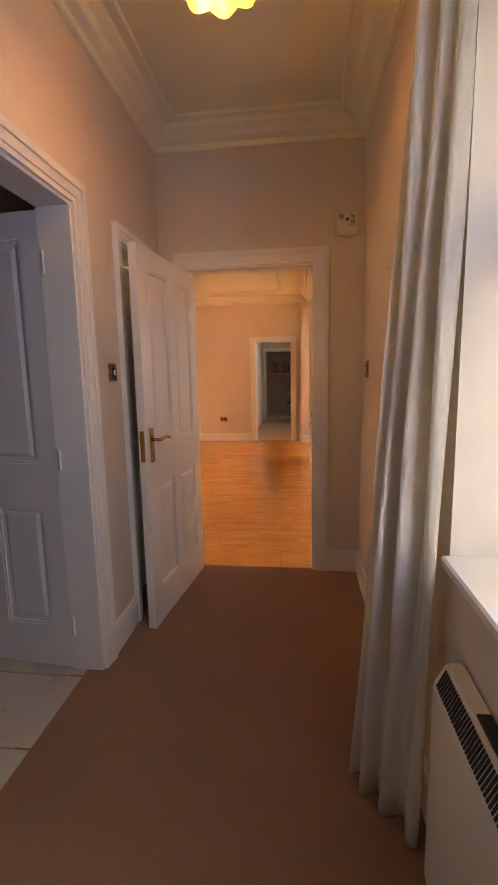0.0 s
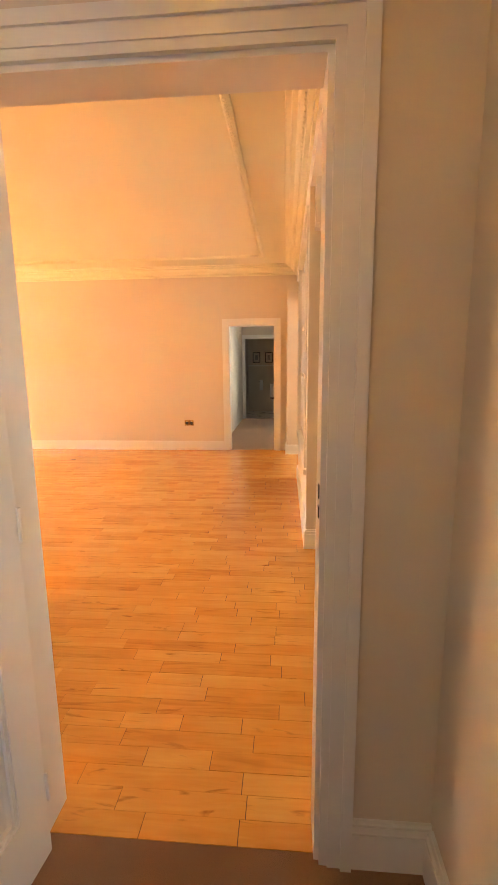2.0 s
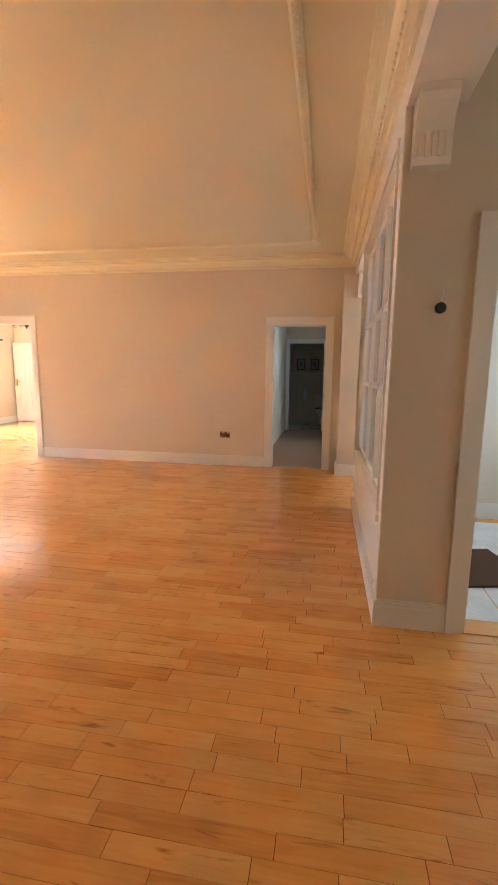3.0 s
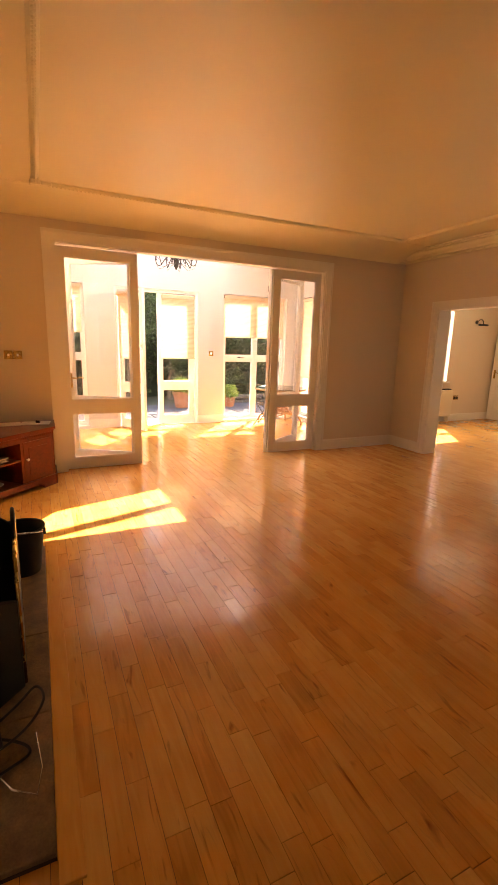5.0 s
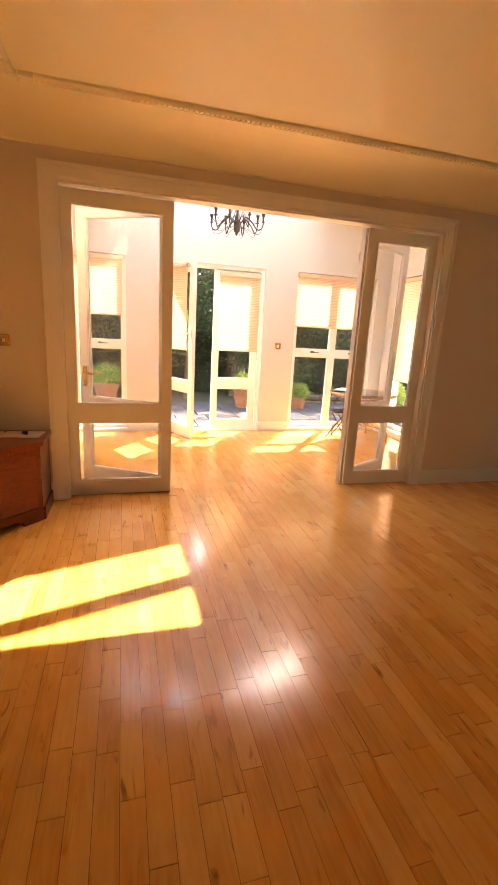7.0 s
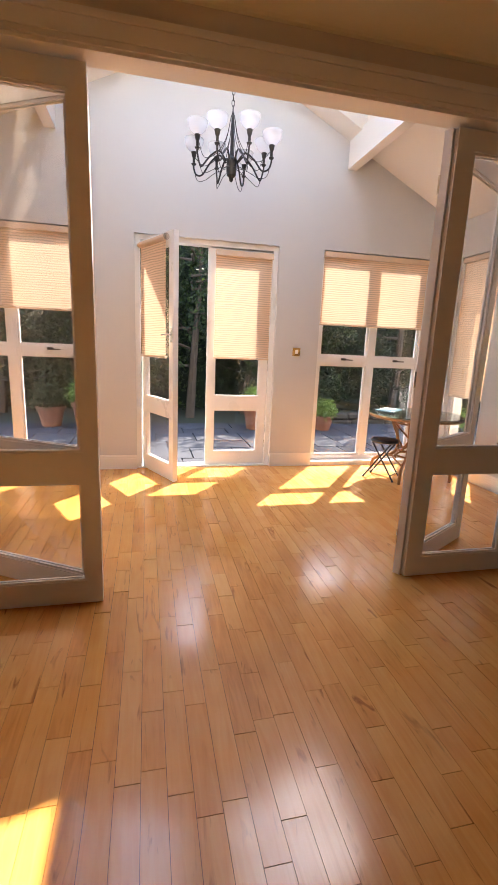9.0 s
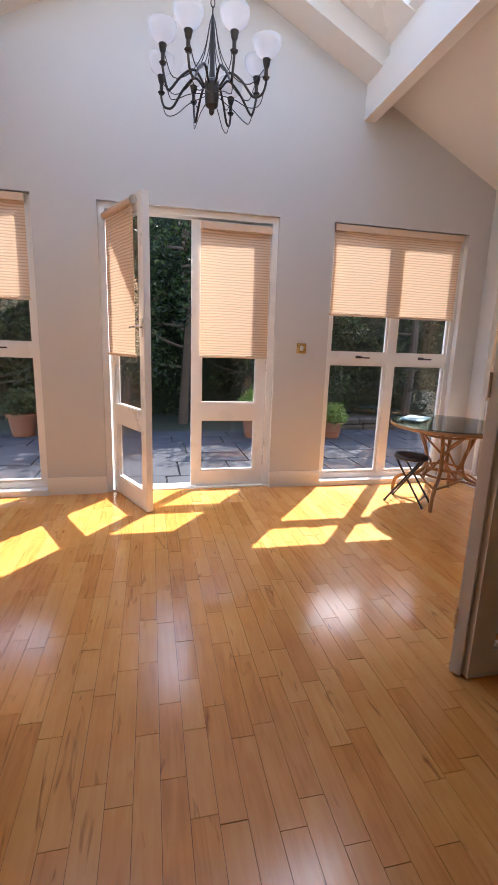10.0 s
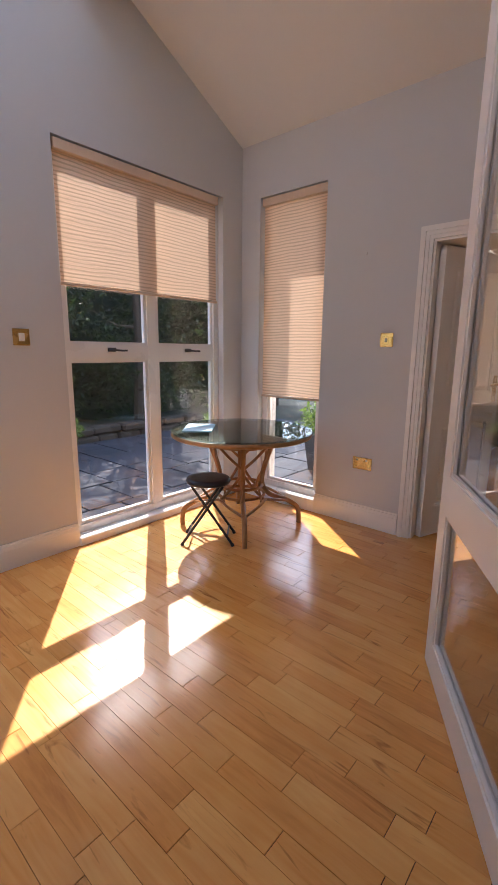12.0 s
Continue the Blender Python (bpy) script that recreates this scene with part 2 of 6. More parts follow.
def tube(bm, pts, r, seg=8, cap=True):
    """A round bar along a line of points; r is one radius or one for each point."""
    pts = [Vector(p) for p in pts]
    rs = r if isinstance(r, (list, tuple)) else [r] * len(pts)
    rings, up = [], None
    for i, p in enumerate(pts):
        d = (pts[min(i + 1, len(pts) - 1)] - pts[max(i - 1, 0)]).normalized()
        if up is None:
            up = d.orthogonal().normalized()
        up = (up - d * up.dot(d)).normalized()
        side = d.cross(up)
        rings.append([bm.verts.new(p + (up * math.cos(a) + side * math.sin(a)) * rs[i]) for a in (2 * math.pi * k / seg for k in range(seg))])
    for a, b in zip(rings, rings[1:]):
        for k in range(seg):
            bm.faces.new((a[k], a[(k + 1) % seg], b[(k + 1) % seg], b[k]))
    if cap:
        bm.faces.new(rings[0][::-1])
        bm.faces.new(rings[-1])
    return bm


def lathe(bm, prof, seg=24, at=(0, 0, 0), closed=True):
    """A turned shape from (radius, height) pairs."""
    rings = []
    for r, z in prof:
        rings.append([bm.verts.new((at[0] + max(r, 1e-4) * math.cos(a), at[1] + max(r, 1e-4) * math.sin(a), at[2] + z)) for a in (2 * math.pi * k / seg for k in range(seg))])
    for a, b in zip(rings, rings[1:]):
        for k in range(seg):
            bm.faces.new((a[k], a[(k + 1) % seg], b[(k + 1) % seg], b[k]))
    if closed:
        bm.faces.new(rings[0][::-1])
        bm.faces.new(rings[-1])
    return bm


def arc(points, n=8):
    """A smooth line through points (Catmull-Rom)."""
    p = [Vector(q) for q in points]
    p = [2 * p[0] - p[1]] + p + [2 * p[-1] - p[-2]]
    out = []
    for i in range(1, len(p) - 2):
        for k in range(n):
            t = k / n
            out.append(0.5 * (2 * p[i] + (p[i + 1] - p[i - 1]) * t + (2 * p[i - 1] - 5 * p[i] + 4 * p[i + 1] - p[i + 2]) * t * t + (3 * p[i] - p[i - 1] - 3 * p[i + 1] + p[i + 2]) * t ** 3))
    return out + [p[-2]]


def wall(name, axis, t0, t1, a0, a1, z1, holes, mat, label, z0=0.0):
    """A wall between t0 and t1 across, from a0 to a1 along; holes are (a0, a1, z0, z1). axis names the way it runs."""
    bm = bmesh.new()
    cuts = sorted({a0, a1, *(h[0] for h in holes), *(h[1] for h in holes)})

    def put(a, b, lo, hi):
        if hi - lo > 1e-4:
            box(bm, *((a, t0, lo, b, t1, hi) if axis == "x" else (t0, a, lo, t1, b, hi)))
    for a, b in zip(cuts, cuts[1:]):
        lo = z0
        for h in sorted((h for h in holes if h[0] <= a + 1e-6 and h[1] >= b - 1e-6), key=lambda h: h[2]):
            put(a, b, lo, h[2])
            lo = h[3]
        put(a, b, lo, z1)
    bmesh.ops.remove_doubles(bm, verts=bm.verts[:], dist=1e-4)
    return setting(name, bm, mat, label)


def architrave(name, axis, plane, out, a0, a1, top, w=0.1, t=0.028, mat=None, label="white gloss moulded door surround", foot=0.0):
    """Moulded boards round an opening a0..a1 on a wall face at plane; out is +1 or -1, the way they stand proud."""
    bm = bmesh.new()
    for lo, hi, d in ((0.0, 0.022, 0.55), (0.022, w - 0.03, 0.72), (w - 0.03, w, 1.0)):
        dd = plane + out * t * d
        for r in ((a0 - hi, a0 - lo, foot, top + lo), (a1 + lo, a1 + hi, foot, top + lo), (a0 - hi, a1 + hi, top + lo, top + hi)):
            box(bm, *((r[0], plane, r[2], r[1], dd, r[3]) if axis == "x" else (plane, r[0], r[2], dd, r[1], r[3])))
    return setting(name, bm, mat or GLOSS, label)


def skirting(name, axis, plane, out, a0, a1, h=0.15, t=0.02, label="white gloss skirting board"):
    bm = bmesh.new()
    for lo, hi, d in ((0, h - 0.035, 1.0), (h - 0.035, h - 0.012, 0.8), (h - 0.012, h, 0.45)):
        dd = plane + out * t * d
        box(bm, *((a0, plane, lo, a1, dd, hi) if axis == "x" else (plane, a0, lo, dd, a1, hi)))
    return setting(name, bm, GLOSS, label)


def loop_moulding(name, pts, prof, mat, label):
    """A moulding round a right-angled room outline (anticlockwise); prof gives (distance in from the wall, height)."""
    bm = bmesh.new()
    k = len(pts)
    dirs = [(Vector(pts[(i + 1) % k]) - Vector(pts[i])).normalized() for i in range(k)]
    ins = [Vector((-d.y, d.x)) for d in dirs]
    rows = []
    for d, z in prof:
        rows.append([bm.verts.new((*(Vector(pts[i]) + (ins[i - 1] + ins[i]) * d), z)) for i in range(k)])
    for a, b in zip(rows, rows[1:]):
        for i in range(k):
            bm.faces.new((a[i], a[(i + 1) % k], b[(i + 1) % k], b[i]))
    return setting(name, bm, mat, label)


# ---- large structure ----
# kept very dark so the added outer wall bounces little sun
SKY_BLOCK = paint("sky_block_dark_green", (0.022, 0.032, 0.014), 0.9, 0.3, 3, 60, 0.5)
HZ, LZ = 2.86, 2.84             # ceilings of the hall and the living room
SX0, SX1 = -8.48, -5.94          # sunroom, inner faces west and east
SY0, SY1 = 3.17, 8.75
RIDGE_Y, EAVE, PITCH = 5.96, 2.79, 0.485
RIDGE_Z = EAVE + (SY1 - RIDGE_Y) * PITCH

wall("wall_hall_west", "y", -0.27, -0.13, -1.6, 2.96, 2.95, [(1.0, 1.81, 0, 2.05), (2.29, 2.86, 0, 2.03)], WALL, "warm greige painted hall wall with two doorways")
wall("wall_hall_east", "y", 1.18, 1.50, -1.6, 2.96, 2.95, [(-0.3, 1.17, 0.86, 2.3)], WALL, "warm greige painted hall wall with a window")
wall("wall_hall_south", "x", -1.75, -1.6, -0.3, 1.5, 2.95, [], WALL, "plain greige hall end wall")
wall("wall_south", "x", 2.96, 3.08, -6.0, 2.8, 2.95, [(0.055, 0.876, 0, 2.04)], WALL, "greige painted wall between hall and living room")
wall("wall_west", "y", -5.94, -5.82, 3.08, 9.0, 2.95, [(4.22, 7.60, 0, 2.48)], WALL, "greige living room wall with a wide glazed door opening")
wall("wall_north", "x", 9.0, 9.2, -7.25, 2.8, 2.95, [(-0.12, 0.61, 0, 1.985), (-5.11, -3.77, 0, 2.03), (-6.93, -6.2, 0, 1.91)], WALL, "greige living room wall with a door and a wide opening")
wall("wall_chimney_breast", "x", 3.08, 3.53, -3.72, -1.50, 2.95, [(-3.12, -2.26, 0, 0.95)], WALL, "greige chimney breast")
wall("wall_screen", "y", 0.94, 1.06, 5.27, 7.32, 2.55, [(5.30, 7.2, 0.6, 2.42)], GLOSS, "white painted timber screen wall with a glazed opening")
wall("wall_beam", "y", 0.94, 1.2, 3.08, 9.0, 2.95, [], GLOSS, "white painted beam over the screen and openings", z0=2.55)
wall("wall_pilaster", "x", 8.70, 9.0, 0.80, 1.2, 2.55, [], WALL, "greige pilaster carrying the beam end")
wall("wall_vestibule_south", "x", 5.14, 5.27, 0.94, 2.8, 2.549, [(1.38, 2.14, 0, 1.99)], WALL, "greige wall with the doorway to a marble-floored vestibule")
wall("wall_vestibule_south_upper", "x", 5.141, 5.269, 1.2, 2.8, 2.95, [], WALL, "greige wall above the vestibule door", z0=2.549)
setting("trim_pier_edge", boxes((0.934, 5.138, 0.15, 0.94, 5.27, 2.549)), GLOSS, "white painted pier edge board")
wall("wall_vestibule_north", "x", 7.2, 7.32, 1.06, 2.8, 2.95, [], WALL, "greige vestibule wall")
# the alcove and lobby holes are added only to let fill light in
wall("wall_east", "y", 2.8, 2.95, 2.96, 9.2, 2.95, [(3.4, 4.8, 0.9, 2.3), (5.6, 7.0, 0.7, 2.3), (7.5, 8.7, 0.9, 2.3)], WALL, "greige outer wall with a vestibule window and two added fill openings")
wall("wall_corridor_west", "y", -0.45, -0.3, 9.2, 15.2, 2.95, [], WALL, "greige corridor wall in shade")
wall("wall_corridor_east", "y", 1.18, 1.45, 9.2, 15.2, 2.95, [(10.4, 11.4, 0.86, 2.2)], WALL, "greige corridor wall with a window")
wall("wall_bathroom_door", "x", 13.2, 13.32, -0.3, 1.18, 2.95, [(-0.24, 0.56, 0, 2.0)], WALL, "corridor end wall with the bathroom doorway")
wall("wall_bathroom_end", "x", 15.0, 15.2, -0.3, 1.18, 2.95, [], WALL, "pale bathroom end wall")
wall("wall_north_room_west", "y", -7.45, -7.25, 9.0, 13.4, 2.95, [(10.85, 11.75, 0.85, 2.3)], WALL, "greige north room wall with a window")
wall("wall_north_room_north", "x", 13.2, 13.4, -7.25, -2.0, 2.95, [], WALL, "greige north room end wall")
wall("wall_north_room_east", "y", -2.2, -2.0, 9.2, 13.2, 2.95, [], WALL, "greige north room side wall")

# unseen wall added to block sky light from the east windows
wall("wall_sky_block", "y", 3.4, 3.6, -4.0, 16.0, 6.5, [], SKY_BLOCK, "unseen dark green wall added to block sky from the east windows", z0=-0.15)

# unseen overhang, added to close the sky gap above the outer wall
setting("ceiling_light_block", boxes((1.5, -1.75, 2.83, 2.55, 2.95, 2.95)), GLOSS, "unseen white overhang added to keep sky off the hall window")

# the tiled room beside the hall
wall("wall_tiled_room_north", "x", 2.2, 2.3, -2.6, -0.27, 2.95, [], WALL, "greige tiled room wall")
wall("wall_tiled_room_west", "y", -2.75, -2.6, -0.8, 2.3, 2.95, [], WALL, "greige tiled room wall")
wall("wall_tiled_room_south", "x", -0.95, -0.8, -2.75, -0.27, 2.95, [], WALL, "greige tiled room wall")

setting("ceiling_hall", boxes((-2.75, -1.75, HZ, 1.5, 2.96, HZ + 0.12)), CEIL, "cream painted hall ceiling")
setting("ceiling_living_room", boxes((-6.0, 2.97, LZ, 2.95, 9.0, LZ + 0.14)), CEIL, "cream painted living room ceiling")
setting("ceiling_north_rooms", boxes((-7.45, 9.01, 2.75, 1.45, 15.2, 2.9)), CEIL, "cream painted ceiling of the north rooms")

LIVING = [(-5.82, 3.08), (-3.72, 3.08), (-3.72, 3.53), (-1.50, 3.53), (-1.50, 3.08), (0.94, 3.08), (0.94, 9.0), (-5.82, 9.0)]
CORNICE = [(0.0, 2.70), (0.018, 2.70), (0.022, 2.722), (0.05, 2.73), (0.058, 2.755), (0.085, 2.775), (0.10, 2.80), (0.13, 2.806), (0.135, 2.822), (0.165, 2.826), (0.17, LZ + 0.001)]
loop_moulding("cornice_living_room", LIVING, CORNICE, CEIL, "cream plaster cornice round the living room ceiling")
loop_moulding("cornice_hall", [(-0.13, -1.6), (1.18, -1.6), (1.18, 2.96), (-0.13, 2.96)],
              [(0, 2.735), (0.02, 2.735), (0.03, 2.76), (0.07, 2.775), (0.09, 2.80), (0.12, 2.82), (0.13, 2.84), (0.17, 2.845), (0.18, HZ + 0.001)], CEIL, "cream plaster cornice round the hall ceiling")
RIB = [(-5.185, 4.075), (0.44, 4.075), (0.44, 8.32), (-5.185, 8.32)]
loop_moulding("ceiling_rib", RIB, [(-0.03, LZ), (-0.026, LZ - 0.014), (-0.012, LZ - 0.026), (0.012, LZ - 0.026), (0.026, LZ - 0.014), (0.03, LZ)], CEIL, "cream plaster bead framing the ceiling")

# ornament: beads along the rib, corner scrolls, and a row of small blocks under the cornice, each run one mesh
def bead_row(bm, p, q, step, r, z):
    p, q = Vector(p), Vector(q)
    for k in range(int((q - p).length / step)):
        c = p + (q - p).normalized() * (k + 0.5) * step
        top = bm.verts.new((c.x, c.y, z - r * 0.8))
        ring = [bm.verts.new((c.x + r * math.cos(a), c.y + r * math.sin(a), z)) for a in (math.pi / 3 * j for j in range(6))]
        low = [bm.verts.new((c.x + r * 0.7 * math.cos(a), c.y + r * 0.7 * math.sin(a), z - r * 0.55)) for a in (math.pi / 3 * j for j in range(6))]
        for j in range(6):
            bm.faces.new((ring[j], ring[(j + 1) % 6], low[(j + 1) % 6], low[j]))
            bm.faces.new((low[j], low[(j + 1) % 6], top))


bm = bmesh.new()
for i in range(4):
    bead_row(bm, RIB[i], RIB[(i + 1) % 4], 0.034, 0.013, LZ - 0.024)
for x, y in RIB:
    sx, sy = (1 if x < -1 else -1), (1 if y < 6 else -1)
    box(bm, x - 0.045, y - 0.045, LZ - 0.034, x + 0.045, y + 0.045, LZ + 0.001, bevel=0.008)
    box(bm, x + sx * 0.05, y - 0.035, LZ - 0.03, x + sx * 0.14, y + 0.035, LZ + 0.001, bevel=0.008)
    box(bm, x - 0.035, y + sy * 0.05, LZ - 0.03, x + 0.035, y + sy * 0.14, LZ + 0.001, bevel=0.008)
setting("ceiling_rib_beads", bm, CEIL, "cream plaster bead ornament along the ceiling rib")
bm = bmesh.new()
for k in range(100):
    y = 3.2 + k * 0.058
    box(bm, 0.872, y, 2.752, 0.90, y + 0.034, 2.774)
for k in range(115):
    x = -5.76 + k * 0.058
    box(bm, x, 8.936, 2.757, x + 0.034, 8.96, 2.772)
setting("cornice_blocks", bm, CEIL, "small plaster blocks under the living room cornice")

# the broad cove along the west wall
bm = bmesh.new()
cove = [(-5.819, 2.69), (-5.80, 2.692)] + [(-5.79 + 0.52 * k / 8, 2.70 + 0.137 * math.sin(math.pi / 2 * k / 8)) for k in range(9)] + [(-5.27, 2.842), (-5.819, 2.842)]
ra, rb = ([bm.verts.new((x, y, z)) for x, z in cove] for y in (3.085, 8.84))
bm.faces.new(ra)
bm.faces.new(rb[::-1])
for i in range(len(cove)):
    bm.faces.new((ra[i], rb[i], rb[(i + 1) % len(cove)], ra[(i + 1) % len(cove)]))
setting("cornice_cove_west", bm, CEIL, "smooth cream plaster cove above the glazed doors")

# sunroom shell
wall("wall_sunroom_west", "y", -8.66, SX0, 2.9, 9.0, EAVE, [(3.39, 4.73, 0, 2.39), (5.21, 6.69, 0, 2.385), (7.19, 8.53, 0, 2.39)], WALL_SUN, "cream sunroom gable wall with French doors and tall windows")
wall("wall_sunroom_north", "x", SY1, 9.0, -8.48, -5.94, EAVE, [(-8.29, -7.69, 0, 2.40), (-6.93, -6.2, 0, 1.91)], WALL_SUN, "cream sunroom wall with a narrow window and a door")
wall("wall_sunroom_south", "x", 2.9, SY0, -8.48, -5.94, EAVE, [], WALL_SUN, "cream sunroom side wall")


def gable(x0, x1, base):
    bm = bmesh.new()
    lo = [(x, y, z) for x in (x0, x1) for y, z in ((2.9, base), (9.0, base), (9.0, base + 0.02), (RIDGE_Y, RIDGE_Z + 0.1), (2.9, base + 0.02))]
    v = [bm.verts.new(p) for p in lo]
    bm.faces.new(v[:5])
    bm.faces.new(v[5:][::-1])
    for i in range(5):
        bm.faces.new((v[i], v[(i + 1) % 5], v[5 + (i + 1) % 5], v[5 + i]))
    return bm


setting("wall_sunroom_gable_west", gable(-8.66, SX0, EAVE), WALL_SUN, "cream sunroom gable above the windows")
setting("wall_sunroom_gable_east", gable(SX1, -5.86, EAVE), WALL_SUN, "cream gable over the glazed doors")


def roof_z(y):
    return RIDGE_Z - abs(y - RIDGE_Y) * PITCH


SKX = (-8.21, -6.35)
for side, name in ((1, "north"), (-1, "south")):
    bm = bmesh.new()
    ya, yb = RIDGE_Y + side * 0.22, RIDGE_Y + side * 1.47        # skylight, top and bottom edge
    ye = RIDGE_Y + side * 3.3

    def slab(x0, x1, y0, y1):
        v = [bm.verts.new((x, y, roof_z(y) + dz)) for dz in (0.0, 0.24) for x, y in ((x0, y0), (x1, y0), (x1, y1), (x0, y1))]
        for q in ((3, 2, 1, 0), (4, 5, 6, 7), (0, 1, 5, 4), (1, 2, 6, 5), (2, 3, 7, 6), (3, 0, 4, 7)):
            bm.faces.new([v[i] for i in q])
    slab(-8.7, -5.83, RIDGE_Y, ya)
    slab(-8.7, -5.83, yb, ye)
    slab(-8.7, SKX[0], ya, yb)
    slab(SKX[1], -5.83, ya, yb)
    bmesh.ops.remove_doubles(bm, verts=bm.verts[:], dist=1e-4)
    setting("ceiling_sunroom_" + name, bm, CEIL_WHITE, "cream sloping sunroom ceiling with a skylight opening")
    # glazing bars and pane of the skylight
    bm = bmesh.new()
    for x, hw in ((SKX[0] + 0.17, 0.17), (-7.36, 0.05), (SKX[1] - 0.05, 0.05)):
        v = [bm.verts.new((x + dx, y, roof_z(y) + dz)) for dz in (0.17, 0.26) for dx, y in ((-hw, ya), (hw, ya), (hw, yb), (-hw, yb))]
        for q in ((3, 2, 1, 0), (4, 5, 6, 7), (0, 1, 5, 4), (1, 2, 6, 5), (2, 3, 7, 6), (3, 0, 4, 7)):
            bm.faces.new([v[i] for i in q])
    for y in (ya + side * 0.03, yb - side * 0.03):
        v = [bm.verts.new((x, y + dy, roof_z(y + dy) + dz)) for dz in (0.18, 0.25) for x, dy in ((SKX[0], -0.03), (SKX[1], -0.03), (SKX[1], 0.03), (SKX[0], 0.03))]
        for q in ((3, 2, 1, 0), (4, 5, 6, 7), (0, 1, 5, 4), (1, 2, 6, 5), (2, 3, 7, 6), (3, 0, 4, 7)):
            bm.faces.new([v[i] for i in q])
    sk = setting("window_skylight_" + name, bm, UPVC, "white framed roof window with two panes")
    bm = bmesh.new()
    bm.faces.new([bm.verts.new((x, y, roof_z(y) + 0.215)) for x, y in ((SKX[0], ya), (SKX[1], ya), (SKX[1], yb), (SKX[0], yb))])
    pane = part("pane", bm, GLASS, sk)
    pane.visible_shadow = False
    setting("purlin_" + name, boxes((SX0, yb - 0.045 if side > 0 else yb - 0.055, 3.19, SX1, yb + 0.055 if side > 0 else yb + 0.045, roof_z(yb) + 0.05)), CEIL_WHITE, "cream painted roof beam below the skylight")

# floors
def boards(name, x0, x1, y0, y1, near, label, width=0.08):
    """A floor of narrow boards along x; those inside the near stretch are pieces of their own, the rest one mesh."""
    fl = setting(name, boxes((x0, y0, -0.06, x1, y1, -0.0035)), SUBFLOOR, label)
    rng = random.Random(name)
    shapes, count = {}, 0
    rest = bmesh.new()
    rows = int(round((y1 - y0) / width))
    for r in range(rows):
        ya, yb = y0 + r * width, y0 + (r + 1) * width
        x = x0 - rng.random() * 0.4
        while x < x1:
            ln = rng.choice((0.24, 0.3, 0.36, 0.42, 0.5, 0.56))
            a, b = max(x, x0), min(x + ln, x1)
            x += ln
            if b - a < 0.02:
                continue
            cx, cy = (a + b) / 2, (ya + yb) / 2
            lift = rng.uniform(-0.0006, 0.0006)
            w, d = (b - a) / 2 - 0.0012, width / 2 - 0.0007
            tip, cup = rng.gauss(0, 0.0012), rng.gauss(0, 0.0035)
            if any(n[0] < cx < n[1] and n[2] < cy < n[3] for n in near) and count < 300:
                key = round(b - a, 4)
                if key not in shapes:
                    bm = bmesh.new()
                    box(bm, -w, -d, -0.016, w, d, 0)
                    shapes[key] = mesh_of("board", bm, OAKP)
                ob = new("board", shapes[key])
                ob.parent = fl
                ob.location, ob.rotation_euler = (cx, cy, lift), (cup, tip, 0)
                count += 1
            else:
                v = [rest.verts.new((cx + dx, cy + dy, (lift - tip * dx + cup * dy) if up else -0.016)) for up in (0, 1) for dx, dy in ((-w, -d), (w, -d), (w, d), (-w, d))]
                for q in ((4, 5, 6, 7), (0, 1, 5, 4), (1, 2, 6, 5), (2, 3, 7, 6), (3, 0, 4, 7)):
                    rest.faces.new([v[i] for i in q])
    tagged(part("boards", rest, OAKI, fl, "orange maple floor boards"), kind="stuff")
    return fl


setting("floor_hall", boxes((-0.27, -1.75, -0.06, 1.5, 2.975, 0.0)), CARPET, "brown cut-pile carpet in the hall")
setting("floor_corridor", boxes((-0.3, 9.02, -0.06, 1.18, 15.0, 0.0)), CARPET, "brown carpet in the dark corridor")

# ---- joinery ----
def lining(name, axis, t0, t1, a0, a1, top, t=0.014, label="white gloss door lining"):
    rows = [(a0, a0 + t, 0, top - t), (a1 - t, a1, 0, top - t), (a0, a1, top - t, top)]
    return setting(name, boxes(*[(a, t0 - 0.002, lo, b, t1 + 0.002, hi) if axis == "x" else (t0 - 0.002, a, lo, t1 + 0.002, b, hi) for a, b, lo, hi in rows]), GLOSS, label)


for args in (("hall", "x", 2.96, 3.08, 0.055, 0.876, 2.04, 0.088, (1, 1)), ("living_room_north", "x", 9.0, 9.2, -0.12, 0.61, 1.985, 0.09, (1, 1)),
             ("north_room", "x", 9.0, 9.2, -5.11, -3.77, 2.03, 0.10, (1, 1)), ("tiled_room", "y", -0.27, -0.13, 1.0, 1.81, 2.05, 0.09, (0, 1)),
             ("hall_cupboard", "y", -0.27, -0.13, 2.29, 2.86, 2.03, 0.075, (0, 1)), ("sunroom", "y", -5.94, -5.82, 4.22, 7.60, 2.48, 0.115, (0, 1)),
             ("sunroom_north", "x", 8.75, 9.2, -6.93, -6.2, 1.91, 0.075, (1, 1)), ("vestibule", "x", 5.14, 5.27, 1.38, 2.14, 1.99, 0.09, (1, 0)),
             ("bathroom", "x", 13.2, 13.32, -0.24, 0.56, 2.0, 0.08, (1, 0))):
    nm, ax, t0, t1, a0, a1, top, w, sides = args
    lining("door_frame_" + nm, ax, t0, t1, a0, a1, top)
    if sides[0]:
        architrave("trim_" + nm + "_near", ax, t0, -1, a0, a1, top, w)
    if sides[1]:
        architrave("trim_" + nm + "_far", ax, t1, 1, a0, a1, top, w)

